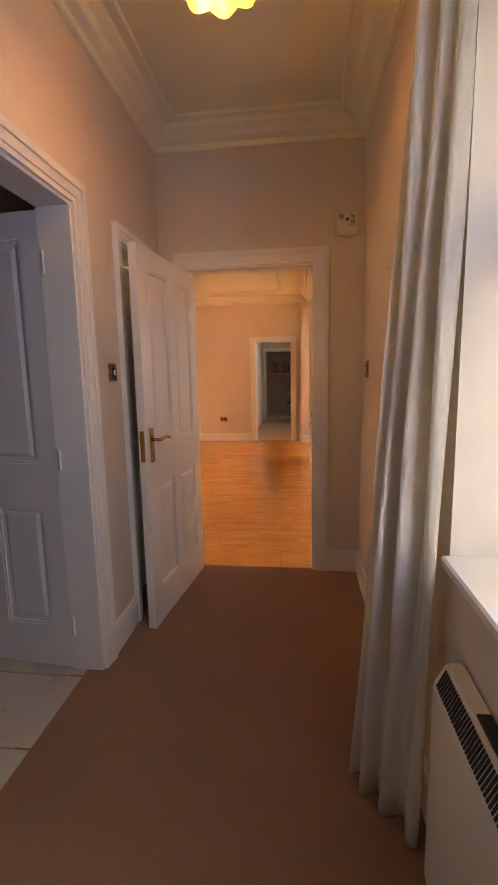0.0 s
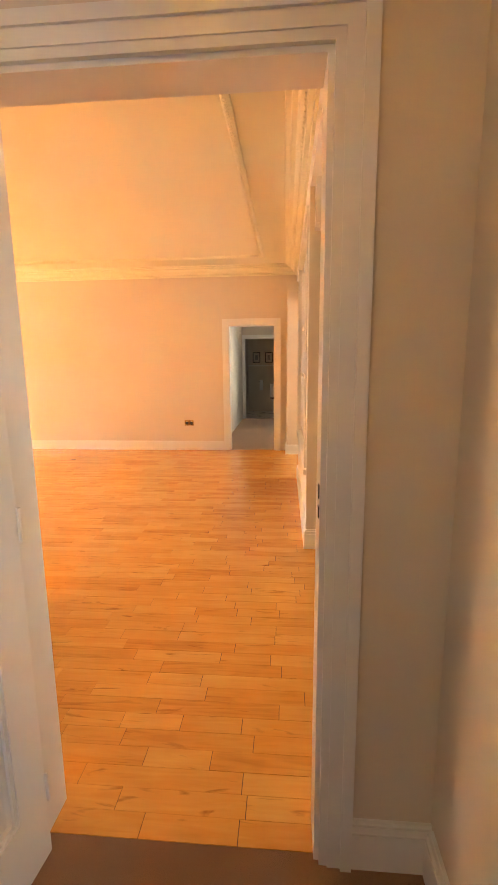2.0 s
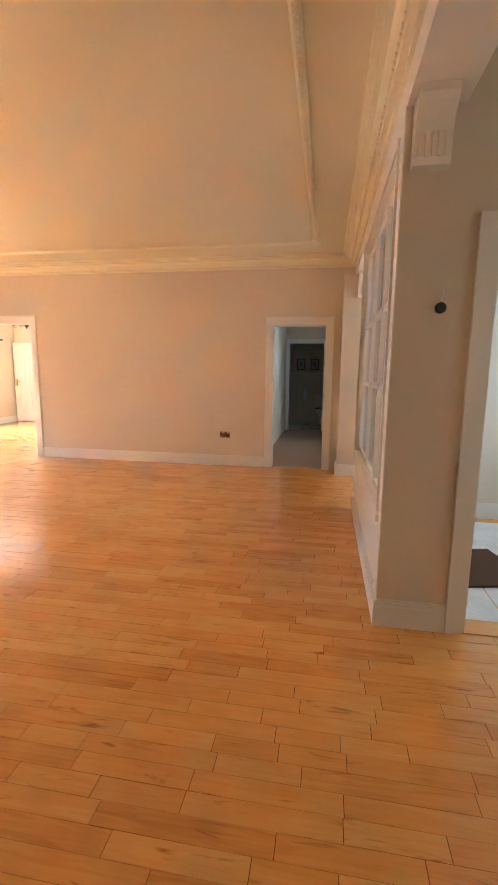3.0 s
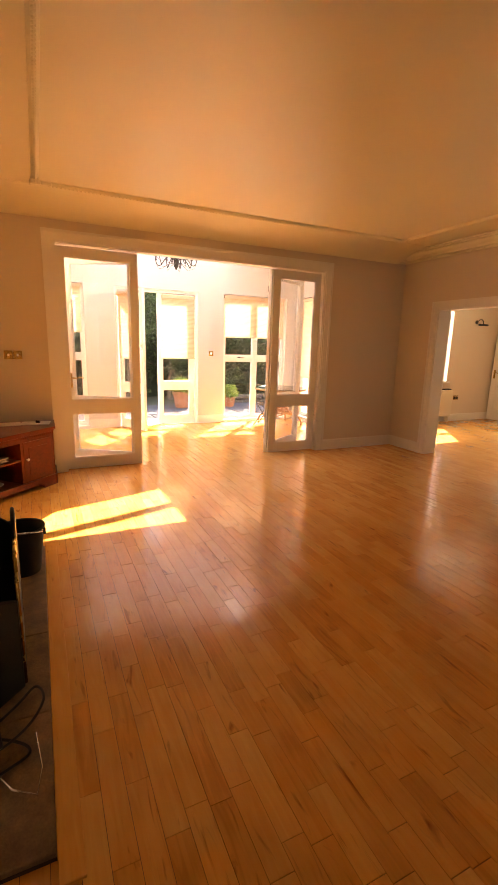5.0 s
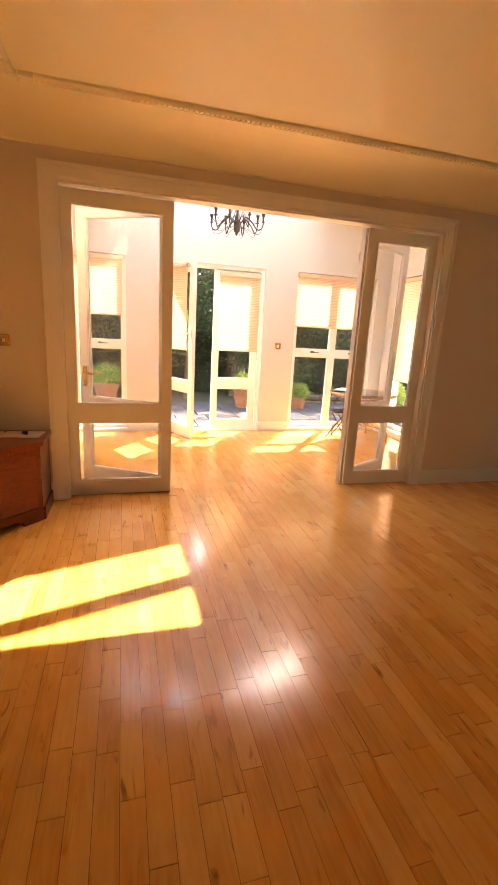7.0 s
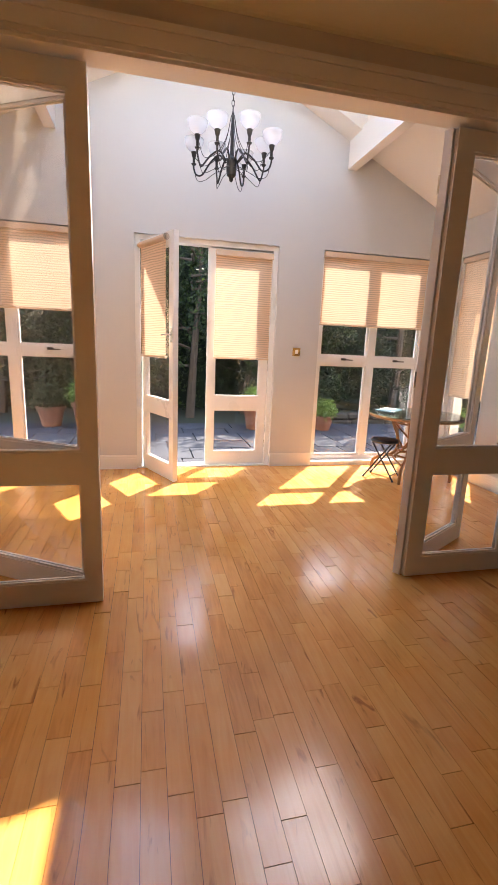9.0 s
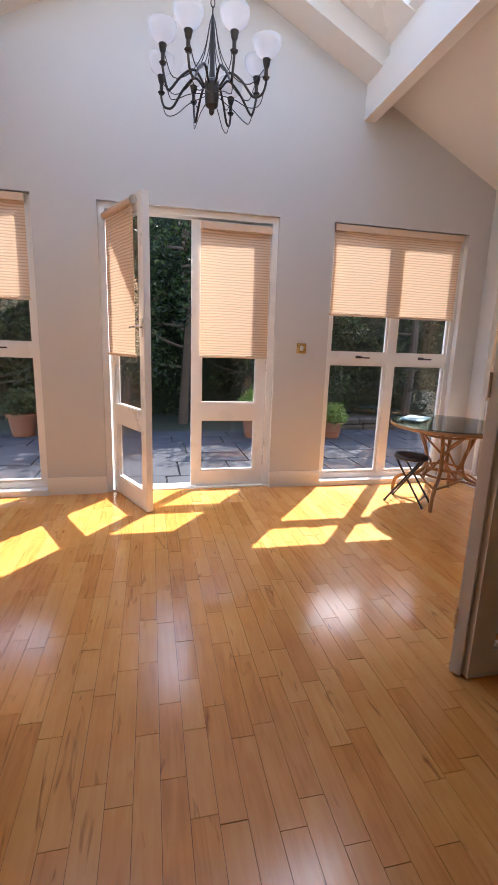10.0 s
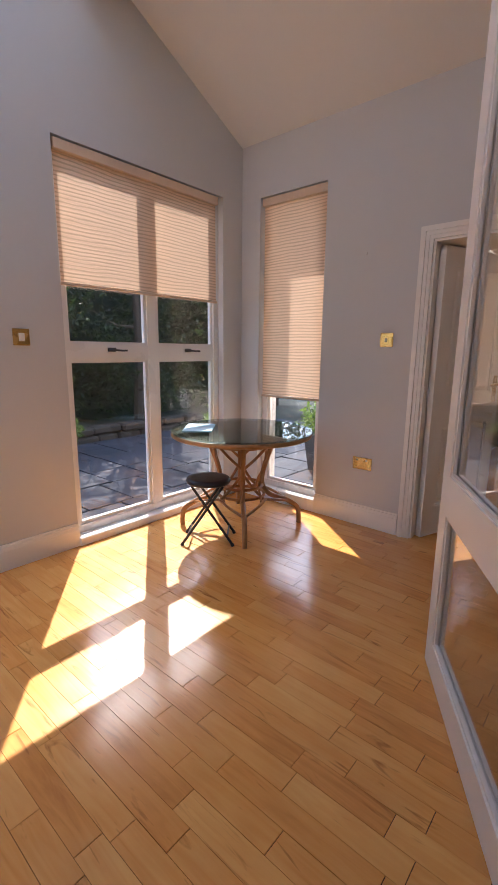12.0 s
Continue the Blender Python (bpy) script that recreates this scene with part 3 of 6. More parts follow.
for i, (ax, pl, out, a0, a1) in enumerate((
        ("y", -0.13, 1, 1.896, 2.214), ("y", -0.13, 1, -1.6, 0.904), ("x", 2.96, -1, 0.965, 1.18), ("y", 1.18, -1, -1.6, 2.94),
        ("x", 9.0, -1, -3.669, -0.211), ("x", 9.0, -1, -5.82, -5.211), ("y", -5.82, 1, 3.08, 4.104), ("y", -5.82, 1, 7.716, 8.98),
        ("x", 3.08, 1, -5.80, -3.72), ("x", 3.08, 1, -1.50, -0.034), ("y", 0.94, -1, 5.12, 7.32), ("x", 5.14, -1, 0.94, 1.289), ("x", 8.70, -1, 0.78, 1.2),
        ("y", 0.80, -1, 8.70, 9.0), ("x", 7.2, -1, 1.06, 2.8), ("y", -7.25, 1, 9.2, 13.2), ("x", 13.2, -1, -7.23, -2.2), ("y", SX0, 1, 6.69, 7.19),
        ("y", SX0, 1, 4.73, 5.21), ("x", SY1, -1, -7.69, -7.016), ("x", SY1, -1, -8.46, -8.29), ("x", SY0, 1, -8.46, -6.0), ("y", SX1, -1, 7.72, 8.73), ("y", SX1, -1, 3.19, 4.10))):
    skirting("baseboard_%d" % (i + 1), ax, pl, out, a0, a1)


def lever(parent, x, z, face, flip=1, mat=None):
    """A lever handle with its long plate, on a leaf's face at y = face; flip -1 puts it on the other side."""
    mat = mat or BRASS
    bm = bmesh.new()
    box(bm, x - 0.02, face, z - 0.09, x + 0.02, face + 0.007 * flip, z + 0.09, bevel=0.002)
    plate = part("handle_plate", bm, mat, parent)
    bm = bmesh.new()
    tube(bm, arc([(x, face, z + 0.03), (x, face + 0.045 * flip, z + 0.03), (x - 0.03, face + 0.052 * flip, z + 0.032), (x - 0.07, face + 0.052 * flip, z + 0.036), (x - 0.115, face + 0.05 * flip, z + 0.028)], 5), 0.0085, 8)
    part("lever", bm, mat, plate, smooth=True)


def panel_leaf(name, w, h, m, label, handle=True, mat=None, t=0.042, group=""):
    """A four-panel door leaf; x runs from the hinge side, y through it."""
    mat = mat or GLOSS
    d = thing(name, label, "door", m, group)
    st, mid = 0.105, 0.095
    z1, z2, z3 = 0.21, 0.78, 0.98
    bm = bmesh.new()
    xs = ((0, st), ((w - mid) / 2, (w + mid) / 2), (w - st, w))
    for a, b in xs:
        box(bm, a, 0, 0.006, b, t, h)
    for lo, hi in ((0.006, z1), (z2, z3), (h - st, h)):
        for a, b in ((st, (w - mid) / 2), ((w + mid) / 2, w - st)):
            box(bm, a, 0, lo, b, t, hi)
    bmesh.ops.remove_doubles(bm, verts=bm.verts[:], dist=1e-5)
    part("leaf_frame", bm, mat, d)
    for a, b in ((st, (w - mid) / 2), ((w + mid) / 2, w - st)):
        for lo, hi in ((z1, z2), (z3, h - st)):
            bm = bmesh.new()
            box(bm, a, 0.013, lo, b, t - 0.013, hi)
            # raised field with a sloping edge, and a bead against the frame, on both faces
            for f0, f1 in ((0.013, 0.006), (t - 0.013, t - 0.006)):
                o = [bm.verts.new(p) for p in ((a + 0.028, f0, lo + 0.028), (b - 0.028, f0, lo + 0.028), (b - 0.028, f0, hi - 0.028), (a + 0.028, f0, hi - 0.028))]
                i = [bm.verts.new(p) for p in ((a + 0.045, f1, lo + 0.045), (b - 0.045, f1, lo + 0.045), (b - 0.045, f1, hi - 0.045), (a + 0.045, f1, hi - 0.045))]
                bm.faces.new(i)
                for k in range(4):
                    bm.faces.new((o[k], o[(k + 1) % 4], i[(k + 1) % 4], i[k]))
            for f0 in (0.004, t - 0.013):
                for r in ((a, lo, a + 0.011, hi), (b - 0.011, lo, b, hi), (a + 0.011, lo, b - 0.011, lo + 0.011), (a + 0.011, hi - 0.011, b - 0.011, hi)):
                    box(bm, r[0], f0, r[1], r[2], f0 + 0.009, r[3])
            part("panel", bm, mat, d)
    if handle:
        lever(d, w - 0.06, 1.0, t, 1)
        lever(d, w - 0.06, 1.0, 0.0, -1)
        part("latch_plate", boxes((w, 0.009, 0.92, w + 0.0025, t - 0.009, 1.08)), BRASS, d)
    for z in (0.22, 1.0, h - 0.2):
        bm = bmesh.new()
        tube(bm, [(-0.004, t + 0.003, z - 0.045), (-0.004, t + 0.003, z + 0.045)], 0.006, 6)
        box(bm, -0.002, 0.012, z - 0.045, 0.0005, t, z + 0.045)
        part("hinge", bm, GLOSS, d)
    return d


def hinged(x, y, to):
    """The pose of a leaf hinged at (x, y) that points towards to."""
    return Matrix.Translation((x, y, 0.0)) @ Matrix.Rotation(math.atan2(to[1] - y, to[0] - x), 4, "Z")


panel_leaf("door_hall", 0.79, 1.985, hinged(0.062, 2.93, (-0.031, 2.126)), "white four-panel door standing open into the hall")
panel_leaf("door_tiled_room", 0.78, 2.025, hinged(-0.256, 1.838, (-1.05, 1.91)), "white four-panel door open into the tiled room", handle=False)
panel_leaf("door_cupboard", 0.53, 1.985, hinged(-0.235, 2.305, (-0.235, 3.0)), "white panelled cupboard door, closed, behind the open door", t=0.036)
panel_leaf("door_sunroom_north", 0.70, 1.88, hinged(-6.87, 8.80, (-6.54, 9.74)), "white four-panel door standing open beyond the sunroom")
panel_leaf("door_north_room_end", 0.76, 1.985, hinged(-6.45, 13.15, (-7.2, 13.12)), "white four-panel door standing open in the north room")
panel_leaf("door_north_room_leaf", 0.66, 1.985, hinged(-5.10, 9.215, (-5.56, 9.75)), "narrow white panelled leaf folded back at the opening", handle=False)
panel_leaf("door_corridor", 0.70, 1.96, hinged(-0.25, 9.215, (-0.252, 10.0)), "white four-panel door open against the corridor wall")

# latch slots in the hall door lining: black boxes painted for the shaded holes
setting("door_strike", boxes((0.8595, 2.975, 1.015, 0.8618, 2.992, 1.045), (0.8595, 2.975, 1.065, 0.8618, 2.992, 1.1)), BLACK, "black boxes standing in for shaded latch slots in the door frame")


def glazed_leaf(name, w, h, m, label, group, rails=(0.13, 0.66, 0.81, 0.10), stiles=(0.09, 0.09), t=0.044, mat=None, handle=0):
    """A glazed door leaf with a tall pane over a low one."""
    mat = mat or GLOSS
    d = thing(name, label, "glazed door", m, group)
    b0, m0, m1, tp = rails
    s0, s1 = stiles
    bm = boxes((0, 0, 0.008, s0, t, h), (w - s1, 0, 0.008, w, t, h), (s0, 0, 0.008, w - s1, t, b0), (s0, 0, m0, w - s1, t, m1), (s0, 0, h - tp, w - s1, t, h))
    bmesh.ops.remove_doubles(bm, verts=bm.verts[:], dist=1e-5)
    part("leaf_frame", bm, mat, d)
    for lo, hi in ((b0, m0), (m1, h - tp)):
        bm = bmesh.new()
        for y0 in (0.006, t - 0.017):
            for r in ((s0, lo, s0 + 0.012, hi), (w - s1 - 0.012, lo, w - s1, hi), (s0 + 0.012, lo, w - s1 - 0.012, lo + 0.012), (s0 + 0.012, hi - 0.012, w - s1 - 0.012, hi)):
                box(bm, r[0], y0, r[1], r[2], y0 + 0.011, r[3])
        part("glazing_bead", bm, mat, d)
        pane = part("pane", boxes((s0 + 0.002, t / 2 - 0.002, lo + 0.002, w - s1 - 0.002, t / 2 + 0.002, hi - 0.002)), GLASS, d)
        pane.visible_shadow = False
    if handle:
        lever(d, w - s1 / 2 - 0.005, 1.0, t, 1)
        lever(d, w - s1 / 2 - 0.005, 1.0, 0.0, -1)
    for z in (0.25, 1.2, h - 0.25):
        part("hinge", boxes((-0.002, t - 0.004, z - 0.045, 0.004, t + 0.006, z + 0.045)), CHROME, d)
    return d


G4 = "folding glazed doors to the sunroom"
glazed_leaf("glazed_door", 0.855, 2.455, hinged(-5.885, 4.235, (-5.885, 9)), "white timber glazed door leaf, closed, with two panes", G4, stiles=(0.07, 0.075))
glazed_leaf("glazed_door", 0.74, 2.455, hinged(-5.885, 6.85, (-5.885, 9)), "white timber glazed door leaf, closed, with two panes", G4, stiles=(0.1, 0.09))
glazed_leaf("glazed_door", 0.89, 2.455, hinged(-5.94, 5.09, (-6.40, 4.32)), "white timber glazed door leaf folded back into the sunroom", G4, handle=1)
glazed_leaf("glazed_door", 0.90, 2.455, hinged(-5.905, 6.83, (-6.37, 7.62)), "white timber glazed door leaf folded back into the sunroom", G4)

# ---- windows ----
def window_frame(name, axis, plane, a0, a1, z0, z1, label, mull=None, transom=None, f=0.05, d=0.06, openers=True):
    """A white casement frame, with its panes; plane is the middle of its depth."""
    def bx(bm, a, b, lo, hi, dd=d, off=0.0):
        p0, p1 = plane - dd / 2 + off, plane + dd / 2 + off
        box(bm, *((a, p0, lo, b, p1, hi) if axis == "x" else (p0, a, lo, p1, b, hi)))
    bm = bmesh.new()
    bx(bm, a0, a0 + f, z0, z1)
    bx(bm, a1 - f, a1, z0, z1)
    bx(bm, a0 + f, a1 - f, z0, z0 + f)
    bx(bm, a0 + f, a1 - f, z1 - f, z1)
    cols = [(a0 + f, a1 - f)]
    if mull:
        bx(bm, mull - 0.04, mull + 0.04, z0 + f, z1 - f, d * 0.9)
        cols = [(a0 + f, mull - 0.04), (mull + 0.04, a1 - f)]
    rows = [(z0 + f, z1 - f)]
    if transom:
        for a, b in cols:
            bx(bm, a, b, transom - 0.045, transom + 0.045, d * 0.85)
        rows = [(z0 + f, transom - 0.045), (transom + 0.045, z1 - f)]
    fr = setting(name, bm, UPVC, label)
    for a, b in cols:
        for k, (lo, hi) in enumerate(rows):
            bm = bmesh.new()
            for r in ((a, a + 0.022, lo, hi), (b - 0.022, b, lo, hi), (a + 0.022, b - 0.022, lo, lo + 0.022), (a + 0.022, b - 0.022, hi - 0.022, hi)):
                bx(bm, *r, dd=d * 0.5)
            part("sash_bead", bm, UPVC, fr)
            bm = bmesh.new()
            bx(bm, a + 0.015, b - 0.015, lo + 0.015, hi - 0.015, 0.006)
            pane = part("pane", bm, GLASS, fr)
            pane.visible_shadow = False
            if k == 1 and openers and axis == "y":
                bm = bmesh.new()
                c = (a + b) / 2
                box(bm, plane + d / 2, c - 0.03, transom + 0.004, plane + d / 2 + 0.012, c + 0.03, transom + 0.03, bevel=0.003)
                tube(bm, arc([(plane + d / 2 + 0.012, c - 0.02, transom + 0.016), (plane + d / 2 + 0.035, c - 0.01, transom + 0.016), (plane + d / 2 + 0.036, c + 0.05, transom + 0.012), (plane + d / 2 + 0.03, c + 0.10, transom + 0.012)], 4), 0.007, 6)
                part("window_handle", bm, BLACK, fr, "black casement handle")
    return fr


def blind(name, axis, plane, a0, a1, z0, z1, label, cassette=True, out=1):
    """A cellular blind: folded cloth between a head box and a bottom bar."""
    b = thing(name, label, "window blind", group="beige pleated blinds")
    n = max(8, int((z1 - z0) / 0.019))
    bm = bmesh.new()
    rows = []
    for k in range(2 * n + 1):
        z = z0 + 0.02 + (z1 - z0 - 0.02) * k / (2 * n)
        off = out * (0.0008 if k % 2 else -0.0005)
        rows.append([bm.verts.new((a, plane + off, z) if axis == "x" else (plane + off, a, z)) for a in (a0, a1)])
    for r, s in zip(rows, rows[1:]):
        bm.faces.new((r[0], r[1], s[1], s[0]))
    part("cloth", bm, BLIND, b)
    for nm, lo, hi, dp in (("bottom_bar", z0, z0 + 0.018, 0.011), ("head_box", z1, z1 + 0.055, 0.03)):
        bm = bmesh.new()
        box(bm, *((a0 - 0.004, plane - dp, lo, a1 + 0.004, plane + dp, hi) if axis == "x" else (plane - dp, a0 - 0.004, lo, plane + dp, a1 + 0.004, hi)), bevel=0.003)
        part(nm, bm, BLINDBAR, b)
    return b


BLINDBAR = paint("beige_blind_bar", (0.66, 0.50, 0.36), 0.6, 0.06, 6, 200, 0.1)
FX = -8.57
for i, (a0, a1, mu) in enumerate(((7.19, 8.53, 7.875), (3.39, 4.73, 4.045))):
    window_frame("window_sunroom_west_%d" % (i + 1), "y", FX, a0, a1, 0.05, 2.39, "tall white four-pane casement window", mu, 1.225)
    setting("window_sill_west_%d" % (i + 1), boxes((-8.655, a0, -0.02, -8.45, a1, 0.05), bevel=0.006), UPVC, "low white window sill at the floor")
    blind("window_blind", "y", -8.515, a0 + 0.02, a1 - 0.05, 1.61, 2.325, "beige pleated blind half drawn over a tall window")
window_frame("window_sunroom_north", "x", 8.84, -8.29, -7.69, 0.10, 2.40, "narrow white full-height window", None, None, openers=False)
setting("window_sill_north", boxes((-8.29, 8.73, -0.02, -7.69, 8.90, 0.10), bevel=0.006), UPVC, "low white window sill at the floor")
blind("window_blind", "x", 8.785, -8.27, -7.70, 0.87, 2.335, "beige pleated blind drawn low over a narrow window", out=-1)

# French doors
setting("door_frame_french", boxes((-8.64, 5.21, 0.0, -8.52, 5.262, 2.385), (-8.64, 6.638, 0.0, -8.52, 6.69, 2.385), (-8.64, 5.262, 2.335, -8.52, 6.638, 2.385), (-8.66, 5.21, -0.03, -8.50, 6.69, 0.012)), UPVC, "white French door frame with threshold")
GF = "French doors to the patio"
FR = dict(rails=(0.155, 0.64, 0.79, 0.11), stiles=(0.085, 0.085), t=0.05, mat=UPVC)
fd = glazed_leaf("french_door", 0.68, 2.325, hinged(-8.605, 6.635, (-8.605, 5.0)), "white French door leaf, closed, with a blind", GF, **FR)
part("bolt", boxes((0.655, -0.014, 0.03, 0.672, 0.0, 0.15), (0.65, -0.006, 0.06, 0.677, 0.0, 0.13), bevel=0.002), BRASS, fd, "brass foot bolt")
fo = glazed_leaf("french_door", 0.68, 2.325, hinged(-8.545, 5.27, (-7.905, 5.575)), "white French door leaf standing open into the sunroom", GF, **FR)
bm = bmesh.new()
tube(bm, arc([(0.64, -0.001, 1.42), (0.64, -0.045, 1.42), (0.61, -0.05, 1.42), (0.54, -0.05, 1.415)], 5), 0.009, 8)
box(bm, 0.62, -0.008, 1.35, 0.66, 0.0, 1.48, bevel=0.002)
box(bm, 0.62, 0.05, 1.35, 0.66, 0.058, 1.48, bevel=0.002)
part("door_lever", bm, CHROME, fo, "dull steel lever handle")
blind("door_blind", "y", -8.535, 6.03, 6.635, 1.20, 2.25, "beige pleated blind hanging on the closed French door")


def leaf_blind(leaf, w, label):
    b = thing("door_blind", label, "window blind", leaf.matrix_world.copy(), "beige pleated blinds")
    bm = bmesh.new()
    n = 54
    rows = [[bm.verts.new((x, -0.028 + (0.0008 if k % 2 else -0.0005), 1.22 + 1.03 * k / (2 * n))) for x in (0.06, w - 0.1)] for k in range(2 * n + 1)]
    for r, s in zip(rows, rows[1:]):
        bm.faces.new((r[0], r[1], s[1], s[0]))
    part("cloth", bm, BLIND, b)
    part("bottom_bar", boxes((0.056, -0.04, 1.20, w - 0.096, -0.016, 1.22), bevel=0.003), BLINDBAR, b)
    bm = bmesh.new()
    tube(bm, [(0.05, -0.034, 2.27), (w - 0.08, -0.034, 2.27)], 0.026, 14)
    part("roller", bm, BLINDBAR, b, smooth=False)
    bm = bmesh.new()
    tube(bm, [(w - 0.08, -0.034, 2.27), (w - 0.07, -0.034, 2.27)], 0.029, 14)
    part("end_cap", bm, CHROME, b)
    tube_bm = bmesh.new()
    tube(tube_bm, [(w - 0.085, -0.06, 2.26), (w - 0.088, -0.05, 1.5)], 0.002, 5)
    part("pull_cord", tube_bm, BLINDBAR, b)


bpy.context.view_layer.update()
leaf_blind(fo, 0.68, "beige pleated blind hanging on the open French door")

# hall, vestibule, corridor and north room windows
window_frame("window_hall", "y", 1.44, -0.3, 1.17, 0.88, 2.3, "white hall window", 0.43, 1.75, openers=False)
setting("window_sill_hall", boxes((1.155, -0.3, 0.842, 1.42, 1.168, 0.872), bevel=0.006), GLOSS, "deep white window sill in the hall")
window_frame("window_vestibule", "y", 2.87, 5.6, 7.0, 0.7, 2.3, "white vestibule window", 6.3, None)
# the next two frames are unseen, added round the fill openings
window_frame("window_fill_alcove", "y", 2.87, 3.4, 4.8, 0.9, 2.3, "unseen white alcove window added for a fill lamp", 4.1, None)
window_frame("window_fill_lobby", "y", 2.87, 7.5, 8.7, 0.9, 2.3, "unseen white lobby window added for a fill lamp", 8.1, None)
window_frame("window_corridor", "y", 1.36, 10.4, 11.4, 0.86, 2.2, "white corridor window", None, None)
window_frame("window_north_room", "y", -7.38, 10.85, 11.75, 0.85, 2.3, "white north room window", None, 1.5, openers=False)
setting("window_sill_north_room", boxes((-7.36, 10.8, 0.815, -7.2, 11.8, 0.85), bevel=0.005), GLOSS, "white window sill")

# glazed screen in the white wall
bm = bmesh.new()
ys = [5.30, 5.34, 5.90, 5.94, 6.52, 6.56, 7.16, 7.2]
for k in range(0, 8, 2):
    box(bm, 0.965, ys[k], 0.6, 1.02, ys[k + 1], 2.42)
for z in (0.6, 1.24, 1.74, 2.38):
    for k in range(1, 6, 2):
        box(bm, 0.97, ys[k], z, 1.015, ys[k + 1], z + 0.04)
scr = setting("window_screen", bm, GLOSS, "white timber glazed screen of nine panes")
for k in range(1, 6, 2):
    for z0, z1 in ((0.64, 1.24), (1.28, 1.74), (1.78, 2.38)):
        pane = part("pane", boxes((0.99, ys[k], z0, 0.994, ys[k + 1], z1)), GLASS, scr)
        pane.visible_shadow = False
architrave("trim_screen", "y", 0.94, -1, 5.30, 7.2, 2.42, 0.05, 0.018, foot=0.55, label="white moulded frame round the glazed screen")
setting("trim_screen_sill", boxes((0.915, 5.2, 0.555, 1.0, 7.26, 0.602), bevel=0.005), GLOSS, "white sill of the glazed screen")


def corbel(y, out):
    c = thing("corbel", "white fluted plaster corbel under the beam", "corbel", Matrix.Translation((0, y, 0)), "plaster corbels")
    bm = bmesh.new()
    prof = [(0.0, 2.27), (0.07, 2.27), (0.078, 2.30), (0.08, 2.38), (0.095, 2.44), (0.15, 2.49), (0.17, 2.515), (0.17, 2.549), (0.0, 2.549)]
    for x0, x1, k in ((0.97, 1.13, 1.0), (0.985, 1.0, 1.07), (1.015, 1.03, 1.07), (1.045, 1.06, 1.07), (1.07, 1.085, 1.07), (1.10, 1.115, 1.07)):
        pts = prof if k == 1.0 else [(0.0, 2.30), (0.086, 2.30), (0.089, 2.40), (0.0, 2.40)]
        a = [bm.verts.new((x0, out * d, z)) for d, z in pts]
        b = [bm.verts.new((x1, out * d, z)) for d, z in pts]
        bm.faces.new(a)
        bm.faces.new(b[::-1])
        for i in range(len(pts)):
            bm.faces.new((a[i], b[i], b[(i + 1) % len(pts)], a[(i + 1) % len(pts)]))
    part("corbel_body", bm, GLOSS, c)


corbel(5.14, -1)
corbel(8.70, -1)
corbel(7.32, 1)

# ---- more materials ----
MAHOG = timber("mahogany_veneer", (0.09, 0.015, 0.005), (0.19, 0.034, 0.011), (0.30, 0.06, 0.02), "x", 0.3, 0.25, grain=0.8, vary=0.2)
RATTAN = timber("rattan_cane", (0.20, 0.085, 0.028), (0.36, 0.175, 0.065), (0.50, 0.28, 0.12), "z", 0.42, 0.1, grain=0.6, vary=0.5)
MARBLE = paint("pale_polished_marble", (0.62, 0.56, 0.48), 0.12, 0.10, 5, 60, 0.01, coat=0.3)
MARBLE_W = paint("white_veined_marble", (0.74, 0.74, 0.76), 0.2, 0.18, 3, 30, 0.02)
GRANITE = paint("dark_hearth_stone", (0.17, 0.105, 0.055), 0.6, 0.6, 14, 130, 0.5)
SOOT = paint("soot_black_iron", (0.012, 0.011, 0.010), 0.7, 0.3, 8, 120, 0.4)
MESHB = paint("black_fireguard_paint", (0.02, 0.018, 0.016), 0.5, 0.25, 10, 250, 0.5)
PLASTIC = paint("cream_plastic", (0.72, 0.66, 0.54), 0.4, 0.03, 4, 120, 0.04)
WHITE_P = paint("white_plastic", (0.80, 0.79, 0.76), 0.35, 0.02, 4, 120, 0.03)
DARK = paint("dark_recess", (0.02, 0.018, 0.017), 0.6, 0.1, 6, 100, 0.05)
VINYL = paint("black_vinyl_seat", (0.018, 0.018, 0.02), 0.38, 0.2, 9, 160, 0.3)
TILE = paint("beige_floor_tile", (0.52, 0.46, 0.40), 0.3, 0.06, 4, 80, 0.05)
RED = paint("red_plastic", (0.55, 0.04, 0.05), 0.35, 0.08, 9, 100, 0.03)
PAPER = paint("printed_paper", (0.62, 0.58, 0.52), 0.7, 0.2, 16, 60, 0.05)
PORCELAIN = paint("white_porcelain", (0.80, 0.80, 0.80), 0.12, 0.02, 3, 60, 0.0)
MAT = paint("brown_coir_mat", (0.10, 0.045, 0.02), 0.95, 0.25, 9, 300, 0.9)


def frosted(name, col, rough, trans):
    m, t, b = shader(name)
    b.inputs["Base Color"].default_value = (*col, 1)
    b.inputs["Roughness"].default_value = rough
    tl, mx = t.nodes.new("ShaderNodeBsdfTranslucent"), t.nodes.new("ShaderNodeMixShader")
    tl.inputs[0].default_value = (*col, 1)
    mx.inputs[0].default_value = trans
    t.links.new(b.outputs[0], mx.inputs[1])
    t.links.new(tl.outputs[0], mx.inputs[2])
    t.links.new(mx.outputs[0], t.nodes["Material Output"].inputs[0])
    return m


